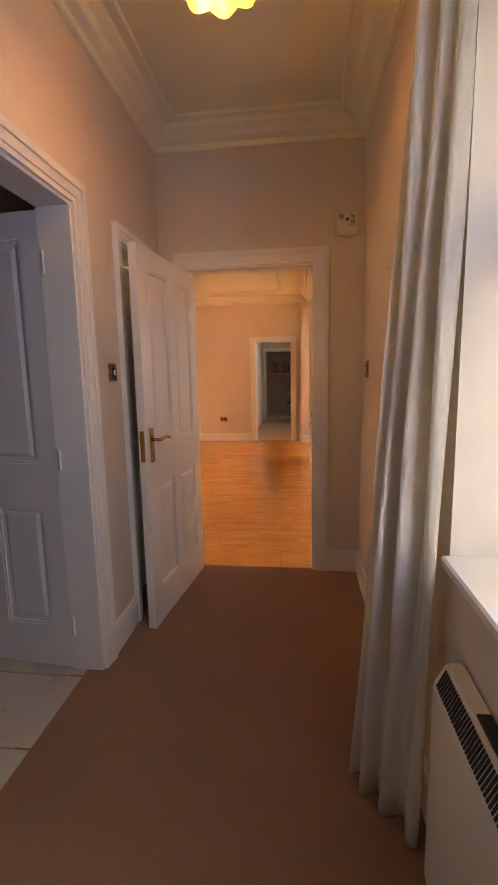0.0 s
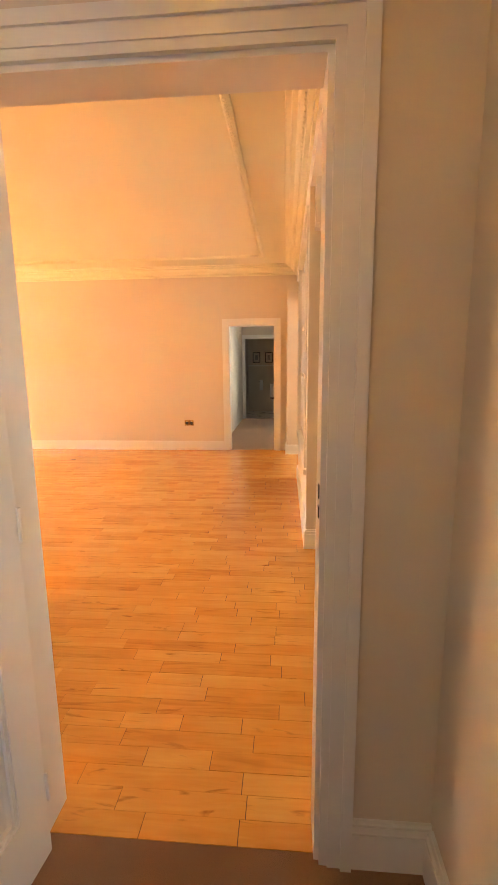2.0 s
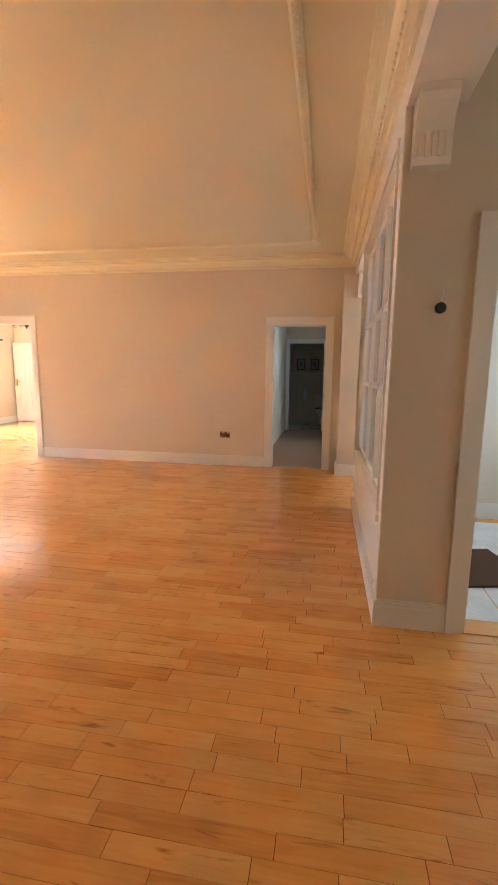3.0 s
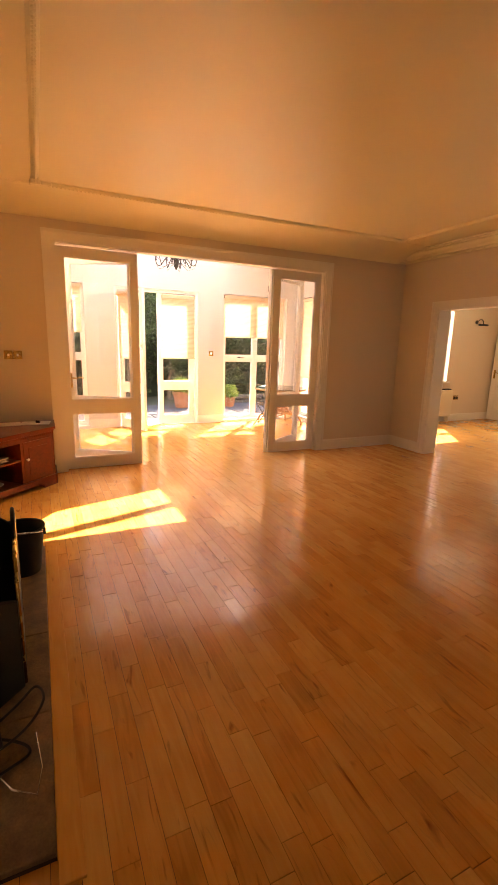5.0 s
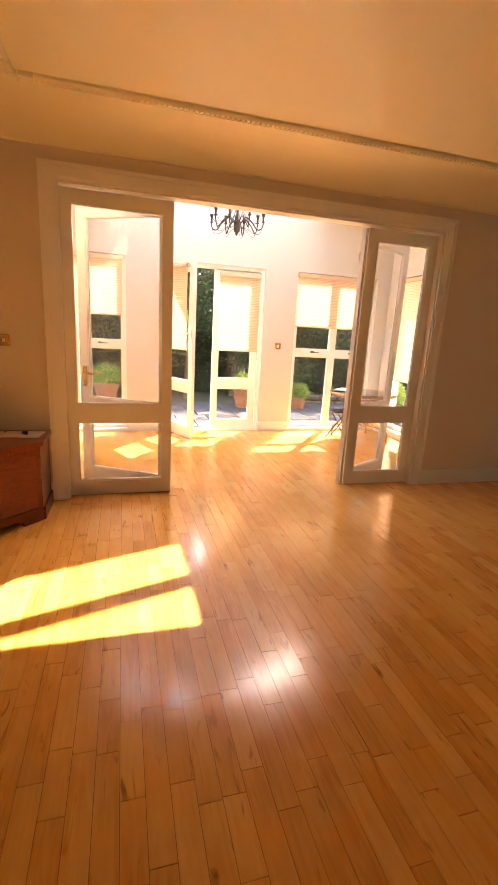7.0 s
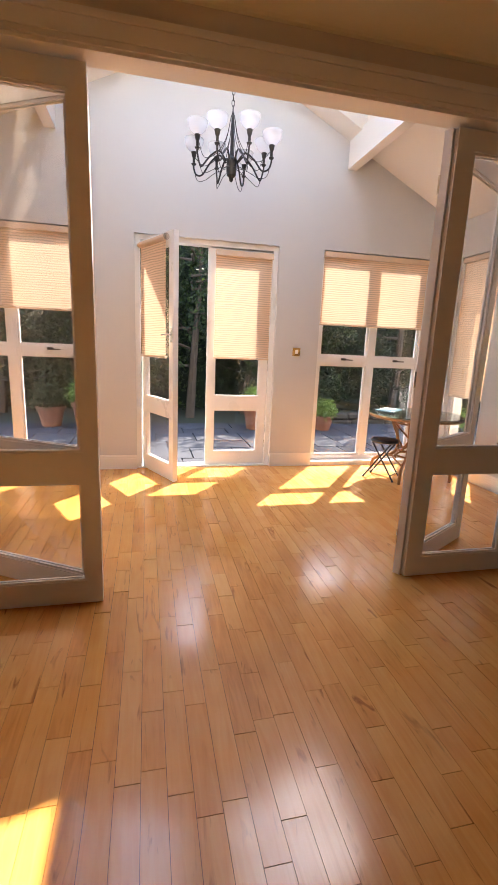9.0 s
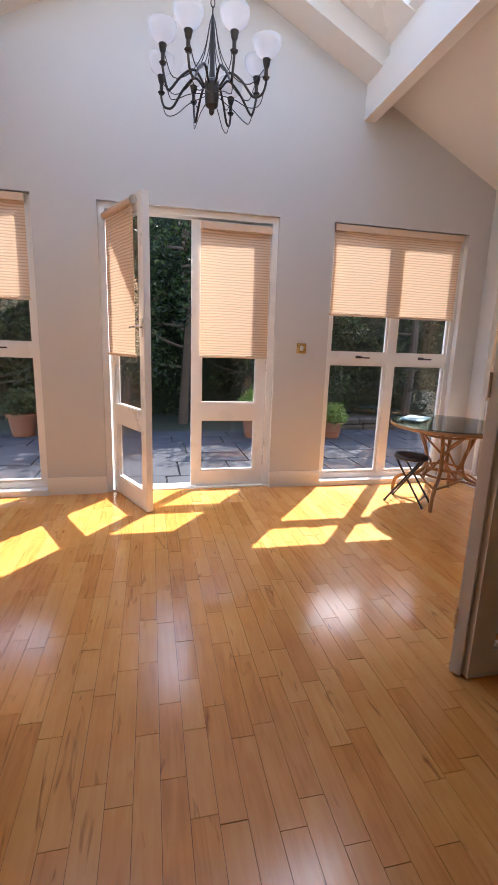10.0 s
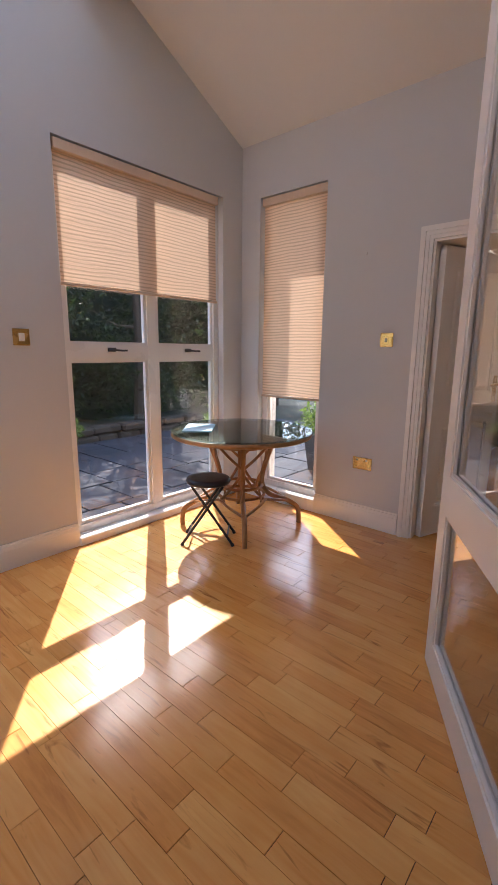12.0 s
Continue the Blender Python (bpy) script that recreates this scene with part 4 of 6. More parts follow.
FROST = frosted("frosted_white_glass", (0.86, 0.87, 0.88), 0.2, 0.7)
nodes_, links_ = FROST.node_tree.nodes, FROST.node_tree.links
clear_, blend_ = nodes_.new("ShaderNodeBsdfTransparent"), nodes_.new("ShaderNodeMixShader")
blend_.inputs[0].default_value = 0.6
links_.new(nodes_["Material Output"].inputs[0].links[0].from_socket, blend_.inputs[1])
links_.new(clear_.outputs[0], blend_.inputs[2])
links_.new(blend_.outputs[0], nodes_["Material Output"].inputs[0])
AMBER = frosted("amber_glass", (0.92, 0.68, 0.25), 0.2, 0.36)
TABLE_GLASS = clear_glass("table_glass", (0.62, 0.70, 0.70))

# ---- hall ----
def wall_plate(name, label, category, place, face, w=0.088, h=0.088, gang=1, socket=False, mat=None, insert=None):
    """A brass switch or socket plate; face is the way it looks: '+x', '-x', '+y' or '-y'."""
    turn = {"+x": 90, "-x": -90, "-y": 0, "+y": 180}[face]
    p = thing(name, label, category, pose(*place, 0, 0, turn))
    bm = bmesh.new()
    box(bm, -w / 2, -0.008, -h / 2, w / 2, 0, h / 2, bevel=0.003)
    box(bm, -w / 2 + 0.008, -0.0105, -h / 2 + 0.008, w / 2 - 0.008, -0.008, h / 2 - 0.008, bevel=0.001)
    part("plate", bm, mat or BRASS, p)
    for g in range(gang):
        cx = (g - (gang - 1) / 2) * (w / gang) * 0.96
        if socket:
            part("socket_face", boxes((cx - 0.024, -0.0125, -0.026, cx + 0.024, -0.0105, 0.018), bevel=0.001), insert or DARK, p)
            part("rocker", boxes((cx - 0.007, -0.016, 0.021, cx + 0.007, -0.0105, 0.033), bevel=0.001), WHITE_P, p)
        else:
            part("surround", boxes((cx - 0.016, -0.0125, -0.022, cx + 0.016, -0.0105, 0.022), bevel=0.001), insert or DARK, p)
            part("rocker", boxes((cx - 0.009, -0.017, -0.014, cx + 0.009, -0.0125, 0.012), bevel=0.002), WHITE_P, p)
    return p


wall_plate("light_switch", "brass hall light switch with white rocker", "light switch", (-0.13, 2.107, 1.376), "+x")
wall_plate("light_switch", "brass hall light switch with white rocker", "light switch", (1.18, 2.72, 1.37), "-x", h=0.1)
wall_plate("power_socket", "brass double power socket above the skirting", "power socket", (-0.783, 9.0, 0.447), "-y", 0.146, 0.088, 2, True)
wall_plate("wall_plate", "pair of brass switch plates above the corner cabinet", "light switch", (-5.82, 3.72, 1.315), "+x", 0.084, 0.088, insert=BRASS)
wall_plate("wall_plate", "pair of brass switch plates above the corner cabinet", "light switch", (-5.82, 3.806, 1.315), "+x", 0.084, 0.088, insert=BRASS)
wall_plate("light_switch", "square brass switch between French doors and window", "light switch", (SX0, 6.942, 1.305), "+x", 0.09, 0.09, insert=WHITE_P)
wall_plate("light_switch", "square brass switch beside the sunroom door", "light switch", (-7.186, SY1, 1.323), "-y", 0.09, 0.09, insert=BRASS)
wall_plate("power_socket", "brass double power socket by the sunroom door", "power socket", (-7.305, SY1, 0.46), "-y", 0.146, 0.088, 2, True, insert=BRASS)
wall_plate("power_socket", "brass power socket in the north room", "power socket", (-7.25, 12.08, 0.5), "+x", 0.146, 0.088, 2, True)

al = thing("smoke_alarm", "cream square smoke alarm high on the hall wall", "smoke alarm", pose(1.066, 2.96, 2.25))
bm = bmesh.new()
box(bm, -0.068, -0.035, -0.068, 0.068, 0, 0.068)
bmesh.ops.bevel(bm, geom=[e for e in bm.edges], offset=0.022, segments=4, affect="EDGES", profile=0.5)
part("alarm_body", bm, PLASTIC, al, smooth=True)
# vents are raised strips, with the shade of the slots put into their colour
VENT = paint("shaded_vent_plastic", (0.20, 0.16, 0.11), 0.6, 0.1, 6, 100, 0.05)
ring = part("button_ring", lathe(bmesh.new(), [(0.019, 0.0), (0.019, 0.003), (0.012, 0.0035)], 18), PLASTIC, al)
ring.matrix_local = pose(0.004, -0.0352, 0.022, 90, 0, 0)
part("test_button", lathe(bmesh.new(), [(0.010, 0.0), (0.010, 0.005), (0.007, 0.007)], 14), paint("dark_red_button", (0.16, 0.03, 0.03), 0.4), al).matrix_local = pose(0.004, -0.0352, 0.022, 90, 0, 0)
for k in range(10):
    part("vent_slot", boxes((0.026 if 2 < k else 0.012, -0.0362, -0.014 + k * 0.0068, 0.05, -0.035, -0.0108 + k * 0.0068)), VENT, al)
for k in range(5):
    half = 0.017 * math.sqrt(1 - ((k - 2) / 2.6) ** 2)
    part("vent_slot", boxes((-0.03 - half, -0.0362, 0.026 + k * 0.0062, -0.03 + half, -0.035, 0.0292 + k * 0.0062)), VENT, al)
part("clip", boxes((-0.014, -0.03, -0.078, 0.014, -0.008, -0.067), bevel=0.003), PLASTIC, al)

# ceiling lamp of the hall, lit
lamp = thing("ceiling_lamp", "amber scalloped glass ceiling lamp, lit", "ceiling lamp", pose(0.525, 1.60, 0))
bm = bmesh.new()
n = 48
rings = []
for r, z, fl in ((0.03, 2.775, 0), (0.06, 2.765, 0), (0.095, 2.73, 0), (0.118, 2.68, 0.2), (0.13, 2.63, 0.6), (0.136, 2.60, 1.0)):
    rings.append([bm.verts.new((r * (1 + 0.05 * fl * math.cos(8 * a)) * math.cos(a), r * (1 + 0.05 * fl * math.cos(8 * a)) * math.sin(a), z - fl * 0.016 * abs(math.cos(4 * a)))) for a in (2 * math.pi * k / n for k in range(n))])
for a, b in zip(rings, rings[1:]):
    for k in range(n):
        bm.faces.new((a[k], a[(k + 1) % n], b[(k + 1) % n], b[k]))
part("shade", bm, AMBER, lamp, "scalloped amber glass shade", smooth=True)
bm = bmesh.new()
tube(bm, [(0, 0, 2.77), (0, 0, HZ - 0.02)], 0.006, 8)
lathe(bm, [(0.05, HZ - 0.03), (0.055, HZ - 0.002)], 20)
lathe(bm, [(0.02, 2.71), (0.022, 2.78)], 14)
part("stem", bm, BRASS, lamp)
GLOW = bpy.data.materials.new("lit_bulb")
GLOW.use_nodes = True
GLOW.node_tree.nodes["Principled BSDF"].inputs["Emission Color"].default_value = (1, 0.72, 0.38, 1)
GLOW.node_tree.nodes["Principled BSDF"].inputs["Emission Strength"].default_value = 1.5
part("bulb", lathe(bmesh.new(), [(0.012, 2.71), (0.028, 2.68), (0.03, 2.66), (0.02, 2.64), (0.004, 2.632)], 14), GLOW, lamp, smooth=True)

# curtain, in deep folds
def curtain(name, label, a, b, z0, z1, folds, depth, flare=1.0, seed=1, lean=(0, 0)):
    rng = random.Random(seed)
    c = thing(name, label, "curtain")
    a, b = Vector(a), Vector(b)
    side = Vector((-(b - a).y, (b - a).x)).normalized()
    nu, nv = folds * 12, 26
    ph = [rng.uniform(-0.5, 0.5) for _ in range(folds + 2)]
    bm = bmesh.new()
    rows = []
    for j in range(nv + 1):
        v = j / nv
        z = z0 + (z1 - z0) * v
        row = []
        for i in range(nu + 1):
            u = i / nu
            k = u * folds
            mix = ph[int(k)] * (1 - k % 1) + ph[int(k) + 1] * (k % 1)
            wave = math.sin(2 * math.pi * k + mix * 1.5 + 0.6 * math.sin(3 * v + mix * 3)) * depth * (0.55 + 0.45 * (1 - v)) * (1 + 0.3 * mix)
            wave += 0.008 * math.sin(9 * v + 14 * u)
            spread = 1 + (flare - 1) * (1 - v)
            p = a + (b - a) * (0.5 + (u - 0.5) * spread) + side * wave + Vector(lean) * (1 - v) ** 1.2
            row.append(bm.verts.new((p.x, p.y, z + (0.012 * math.sin(2 * math.pi * k) if j == 0 else 0))))
        rows.append(row)
    for r, s in zip(rows, rows[1:]):
        for i in range(nu):
            bm.faces.new((r[i], r[i + 1], s[i + 1], s[i]))
    ob = part("drape", bm, CURTAIN, c, smooth=True)
    sol = ob.modifiers.new("thickness", "SOLIDIFY")
    sol.thickness = 0.003
    return c


cu = curtain("curtain", "cream full-length curtain drawn back beside the hall window", (1.075, 1.25), (1.16, 1.13), 0.012, 2.62, 3, 0.026, 1.9, lean=(-0.075, 0.05))
bm = bmesh.new()
tube(bm, [(1.08, 1.42, 2.635), (1.08, -0.5, 2.635)], 0.012, 10)
for y in (1.38, 0.43, -0.45):
    tube(bm, [(1.08, y, 2.635), (1.18, y, 2.635)], 0.008, 8)
tagged(part("curtain_pole", bm, BRASS), "slim brass curtain pole above the hall window", "curtain pole")

# panel heater under the window
he = thing("storage_heater", "cream panel heater with a slotted top under the window", "heater", pose(0, 0, 0))
bm = bmesh.new()
P = [(1.176, 0.03), (1.112, 0.03), (1.108, 0.05), (1.108, 0.60), (1.135, 0.655), (1.176, 0.66)]
va, vb = ([bm.verts.new((x, y, z)) for x, z in P] for y in (0.22, 1.03))
bm.faces.new(va)
bm.faces.new(vb[::-1])
for i in range(len(P)):
    bm.faces.new((va[i], vb[i], vb[(i + 1) % 6], va[(i + 1) % 6]))
bmesh.ops.bevel(bm, geom=[e for e in bm.edges], offset=0.006, segments=2, affect="EDGES")
part("heater_body", bm, PLASTIC, he)
slope = Vector((0.027, 0, 0.055)).normalized()
nrm = Vector((-slope.z, 0, slope.x))
# no openings are cut: dark bars on the slope give the slots' shade
bm = bmesh.new()
for k in range(68):
    y = 0.25 + k * 0.0112
    c = Vector((1.1215, 0, 0.6275)) + nrm * 0.001
    q = [c - slope * 0.024, c + slope * 0.024, c + slope * 0.024 + nrm * 0.002, c - slope * 0.024 + nrm * 0.002]
    v = [bm.verts.new((p.x, yy, p.z)) for yy in (y, y + 0.006) for p in q]
    for f in ((0, 1, 2, 3), (7, 6, 5, 4), (0, 4, 5, 1), (1, 5, 6, 2), (2, 6, 7, 3), (3, 7, 4, 0)):
        bm.faces.new([v[i] for i in f])
part("grille_slot_shade", bm, DARK, he, "dark raised bars standing in for the shaded grille slots")
part("control", boxes((1.14, 0.55, 0.66, 1.17, 0.85, 0.668), bevel=0.002), DARK, he)
for y in (0.3, 0.95):
    part("foot", boxes((1.115, y - 0.02, 0.0, 1.17, y + 0.02, 0.032)), PLASTIC, he)

# tiles beside the hall
tl = setting("floor_tiled_room", boxes((-2.6, -0.8, -0.06, -0.205, 2.2, -0.004)), paint("tile_grout", (0.28, 0.25, 0.22), 0.9), "beige ceramic tile floor")
me = mesh_of("tile", box(bmesh.new(), -0.1985, -0.1985, -0.012, 0.1985, 0.1985, 0.0, bevel=0.002), TILE)
for i in range(6):
    for j in range(7):
        ob = new("tile", me)
        ob.parent, ob.location = tl, (-0.405 - i * 0.4, -0.48 + j * 0.405, 0.0005)

# ---- living room: fireplace ----
fp = thing("fireplace", "pale painted mantelpiece with marble slips round a fire opening", "fireplace", pose(-2.66, 3.53, 0))
bm = bmesh.new()
for d, z0, z1, ov in ((0.245, 1.315, 1.352, 0.915), (0.225, 1.295, 1.315, 0.90), (0.195, 1.27, 1.295, 0.875), (0.175, 1.235, 1.27, 0.855), (0.155, 1.215, 1.235, 0.84)):
    box(bm, -ov, 0, z0, ov, d, z1, bevel=0.004)
part("mantel_shelf", bm, GLOSS, fp)
bm = bmesh.new()
box(bm, -0.82, 0, 1.03, 0.82, 0.135, 1.215, bevel=0.003)
box(bm, -0.6, 0.135, 1.06, 0.6, 0.143, 1.19, bevel=0.003)
part("frieze", bm, GLOSS, fp)
for s in (-1, 1):
    bm = bmesh.new()
    box(bm, s * 0.64, 0, 0.03, s * 0.82, 0.135, 1.03, bevel=0.003)
    box(bm, s * 0.63, 0, 0.03, s * 0.83, 0.15, 0.16, bevel=0.004)
    box(bm, s * 0.67, 0.135, 0.2, s * 0.79, 0.145, 0.98, bevel=0.004)
    part("jamb", bm, GLOSS, fp)
    bm = bmesh.new()
    box(bm, s * 0.44, 0, 0.03, s * 0.64, 0.05, 1.03, bevel=0.002)
    part("marble_slip", bm, MARBLE, fp, "glossy pale marble slip")
part("marble_slip", boxes((-0.44, 0, 0.86, 0.44, 0.05, 1.03), bevel=0.002), MARBLE, fp, "glossy pale marble slip")
part("fire_frame", boxes((-0.44, 0.0, 0.03, -0.40, 0.065, 0.86), (0.40, 0.0, 0.03, 0.44, 0.065, 0.86), (-0.40, 0.0, 0.82, 0.40, 0.065, 0.86)), SOOT, fp, "black cast iron frame")
part("fire_back", boxes((-0.42, -0.33, 0.0, 0.42, -0.30, 0.9)), SOOT, fp)
part("grate", boxes(*[(-0.26 + k * 0.065, -0.22, 0.09, -0.245 + k * 0.065, -0.02, 0.11) for k in range(9)], (-0.28, -0.03, 0.06, 0.3, -0.015, 0.2), (-0.27, -0.2, 0.0, -0.25, -0.18, 0.09), (0.25, -0.2, 0.0, 0.27, -0.18, 0.09), (-0.27, -0.04, 0.0, -0.25, -0.02, 0.09), (0.25, -0.04, 0.0, 0.27, -0.02, 0.09)), SOOT, fp)

hs = tagged(new("hearth", mesh_of("hearth", boxes((-3.76, 3.53, 0.0, -1.6, 3.955, 0.012)), SUBFLOOR)), "dark mottled stone hearth of large flags", "hearth")
for a, b in ((-3.76, -2.70), (-2.695, -2.16), (-2.155, -1.6)):
    part("flag", boxes((a, 3.535, 0.012, b, 3.955, 0.034), bevel=0.003), GRANITE, hs)
part("border_board", boxes((-3.84, 3.956, 0.001, -1.52, 4.03, 0.012), bevel=0.002), OAKP, hs, "maple border board along the hearth")

# folding fire screen
fs = thing("fire_screen", "black folding fire screen with a brass edge and carrying loop", "fire screen", pose(0, 0, 0.034))
def screen_panel(p, q, h, dome, brass):
    p, q = Vector(p), Vector(q)
    d = (q - p).normalized()
    nn = Vector((-d.y, d.x)) * 0.008
    L = (q - p).length
    prof = [(0, 0.0), (L, 0.0)] + [(L * (1 - k / 12), h + dome * math.sin(math.pi * k / 12)) for k in range(13)]
    bm = bmesh.new()
    a = [bm.verts.new((*(p + d * u + nn), z)) for u, z in prof]
    b = [bm.verts.new((*(p + d * u - nn), z)) for u, z in prof]
    bm.faces.new(a)
    bm.faces.new(b[::-1])
    for i in range(len(prof)):
        bm.faces.new((a[i], b[i], b[(i + 1) % len(prof)], a[(i + 1) % len(prof)]))
    pan = part("screen_panel", bm, MESHB, fs)
    bm = bmesh.new()
    tube(bm, [(*(p + d * u), z) for u, z in prof] + [(*p, 0.0)], 0.009, 6)
    part("edge_rod", bm, brass, pan, smooth=True)
screen_panel((-2.93, 3.83), (-2.36, 3.86), 0.56, 0.03, BRASS)
screen_panel((-2.935, 3.82), (-3.10, 3.60), 0.50, 0.04, SOOT)
screen_panel((-2.34, 3.85), (-2.10, 3.62), 0.40, 0.05, SOOT)
bm = bmesh.new()
tube(bm, arc([(-2.76, 3.84, 0.58), (-2.75, 3.84, 0.65), (-2.66, 3.845, 0.68), (-2.57, 3.85, 0.65), (-2.56, 3.85, 0.58)], 6), 0.009, 8)
part("carrying_loop", bm, SOOT, fs, smooth=True)

# coal bucket
bk = thing("coal_bucket", "black iron coal bucket with a wire handle on the hearth", "bucket", pose(-3.42, 3.83, 0.034))
bm = bmesh.new()
lathe(bm, [(0.095, 0.0), (0.10, 0.005), (0.118, 0.15), (0.135, 0.29), (0.141, 0.295), (0.141, 0.303), (0.132, 0.303), (0.116, 0.15), (0.095, 0.02), (0.0, 0.018)], 32, closed=False)
bm.faces.new([v for v in bm.verts[:32]][::-1])
part("pail", bm, SOOT, bk, smooth=True)
bm = bmesh.new()
tube(bm, arc([(0.06, -0.125, 0.285), (0.13, -0.11, 0.30), (0.16, 0, 0.32), (0.13, 0.11, 0.30), (0.06, 0.125, 0.285)], 8), 0.004, 6)
part("handle", bm, CHROME, bk, "thin wire handle", smooth=True)
for y in (-0.135, 0.135):
    part("ear", boxes((0.045, y - 0.008, 0.26, 0.075, y + 0.008, 0.30), bevel=0.002), SOOT, bk)
part("coal", lathe(bmesh.new(), [(0.118, 0.17), (0.09, 0.19), (0.05, 0.20), (0.01, 0.195)], 12, closed=False), SOOT, bk)

# small things on the hearth
li = thing("gas_lighter", "black gas lighter with a red tip leaning on the screen", "lighter", look((-2.02, 3.78, 0.05), (-2.08, 3.74, 0.40)))
bm = bmesh.new()
box(bm, -0.016, -0.011, -0.22, 0.016, 0.011, 0.0, bevel=0.005)
part("lighter_body", bm, DARK, li)
part("red_tip", boxes((-0.012, -0.01, -0.30, 0.012, 0.01, -0.27), bevel=0.004), RED, li)
part("steel_neck", boxes((-0.009, -0.006, -0.27, 0.009, 0.006, -0.22)), CHROME, li)
cb = thing("power_cable", "black power cable lying in loops on the hearth", "cable", pose(0, 0, 0.034))
bm = bmesh.new()
tube(bm, arc([(-1.95, 3.62, 0.008), (-2.10, 3.72, 0.01), (-2.22, 3.83, 0.012), (-2.28, 3.90, 0.03), (-2.17, 3.93, 0.05), (-2.07, 3.87, 0.03), (-2.02, 3.76, 0.012), (-2.10, 3.68, 0.02), (-2.05, 3.82, 0.01), (-1.97, 3.88, 0.01), (-1.90, 3.76, 0.008), (-1.78, 3.66, 0.008)], 8), 0.0055, 6)
part("lead", bm, DARK, cb, smooth=True)
part("plug", boxes((-1.975, 3.60, 0.0, -1.93, 3.645, 0.045), bevel=0.005), WHITE_P, cb, "white plug")
ws = thing("wire_stand", "thin steel wire stand lying flat on the hearth", "wire stand", pose(0, 0, 0.034))
bm = bmesh.new()
tube(bm, [(-2.06, 3.90, 0.004), (-1.90, 3.92, 0.004), (-1.80, 3.905, 0.004), (-1.85, 3.83, 0.004), (-1.98, 3.75, 0.004)], 0.0028, 6)
part("wire", bm, CHROME, ws)

# corner cabinet
cc = thing("corner_cabinet", "mahogany corner television cabinet with an open shelf", "cabinet")
FOOT = [(-5.80, 3.18), (-4.74, 3.18), (-4.74, 3.44), (-5.40, 4.10), (-5.80, 4.10)]
def prism(bm, pts, z0, z1):
    a = [bm.verts.new((x, y, z0)) for x, y in pts]
    b = [bm.verts.new((x, y, z1)) for x, y in pts]
    bm.faces.new(a[::-1])
    bm.faces.new(b)
    for i in range(len(pts)):
        bm.faces.new((a[i], a[(i + 1) % len(pts)], b[(i + 1) % len(pts)], b[i]))
    return bm
def shrunk(d):
    return [(-5.80, 3.18), (-4.74 - d, 3.18), (-4.74 - d, 3.44 - d * 0.42), (-5.40 - d * 0.42, 4.10 - d), (-5.80, 4.10 - d)]
bm = bmesh.new()
prism(bm, shrunk(-0.012), 0.585, 0.61)
prism(bm, shrunk(0.004), 0.572, 0.585)
part("top", bm, MAHOG, cc)
A, B = Vector((-4.752, 3.436)), Vector((-5.395, 4.079))          # the slanting front
fd_ = (B - A).normalized()
fn_ = Vector((fd_.y, -fd_.x)) * -1
if fn_.dot(Vector((1, 1))) < 0:
    fn_ = -fn_
FL = (B - A).length
def front(bm, u0, u1, z0, z1, d0, d1):
    q = [A + fd_ * u + fn_ * d for u, d in ((u0, d0), (u1, d0), (u1, d1), (u0, d1))]
    return prism(bm, [tuple(p) for p in q], z0, z1)
bm = bmesh.new()
prism(bm, shrunk(0.012), 0.09, 0.11)
prism(bm, shrunk(0.02), 0.33, 0.345)
box(bm, -5.80, 3.18, 0.02, -4.752, 3.20, 0.572)
box(bm, -5.80, 3.20, 0.02, -5.78, 4.088, 0.572)
box(bm, -4.772, 3.20, 0.02, -4.752, 3.43, 0.572)
box(bm, -5.78, 4.068, 0.02, -5.395, 4.088, 0.572)
front(bm, 0.0, 0.06, 0.09, 0.53, -0.02, 0.0)
front(bm, FL - 0.03, FL, 0.09, 0.53, -0.02, 0.0)
front(bm, 0.50, 0.53, 0.09, 0.53, -0.3, 0.0)
front(bm, 0.0, FL, 0.51, 0.572, -0.02, 0.002)
part("carcass", bm, MAHOG, cc)
bm = bmesh.new()
for k in range(34):
    u = 0.02 + k * (FL - 0.05) / 33
    front(bm, u, u + 0.014, 0.54, 0.565, 0.002, 0.008)
part("dentil_band", bm, MAHOG, cc)
bm = bmesh.new()
for u0, u1, z0 in ((0, 0.16, 0.0), (0.16, 0.2, 0.03), (FL - 0.2, FL - 0.16, 0.03), (FL - 0.16, FL, 0.0), (0.2, FL - 0.2, 0.05)):
    front(bm, u0, u1, z0, 0.09, -0.018, 0.012)
front(bm, -0.004, FL + 0.004, 0.09, 0.108, -0.01, 0.018)
box(bm, -4.76, 3.2, 0.0, -4.735, 3.43, 0.1)
box(bm, -5.78, 4.085, 0.0, -5.40, 4.105, 0.1)
part("plinth", bm, MAHOG, cc)
bm = bmesh.new()
front(bm, 0.532, FL - 0.032, 0.112, 0.508, -0.016, 0.004)
front(bm, 0.59, FL - 0.09, 0.17, 0.45, 0.004, 0.009)
dr = part("cabinet_door", bm, MAHOG, cc)
kp = A + fd_ * 0.56 + fn_ * 0.004
bm = bmesh.new()
lathe(bm, [(0.005, 0.0), (0.006, 0.012), (0.013, 0.018), (0.014, 0.024), (0.008, 0.03)], 14)
kn = part("knob", bm, WHITE_P, dr, "white china knob", smooth=True)
kn.matrix_local = look((kp.x, kp.y, 0.34), (kp.x - fn_.x, kp.y - fn_.y, 0.34))
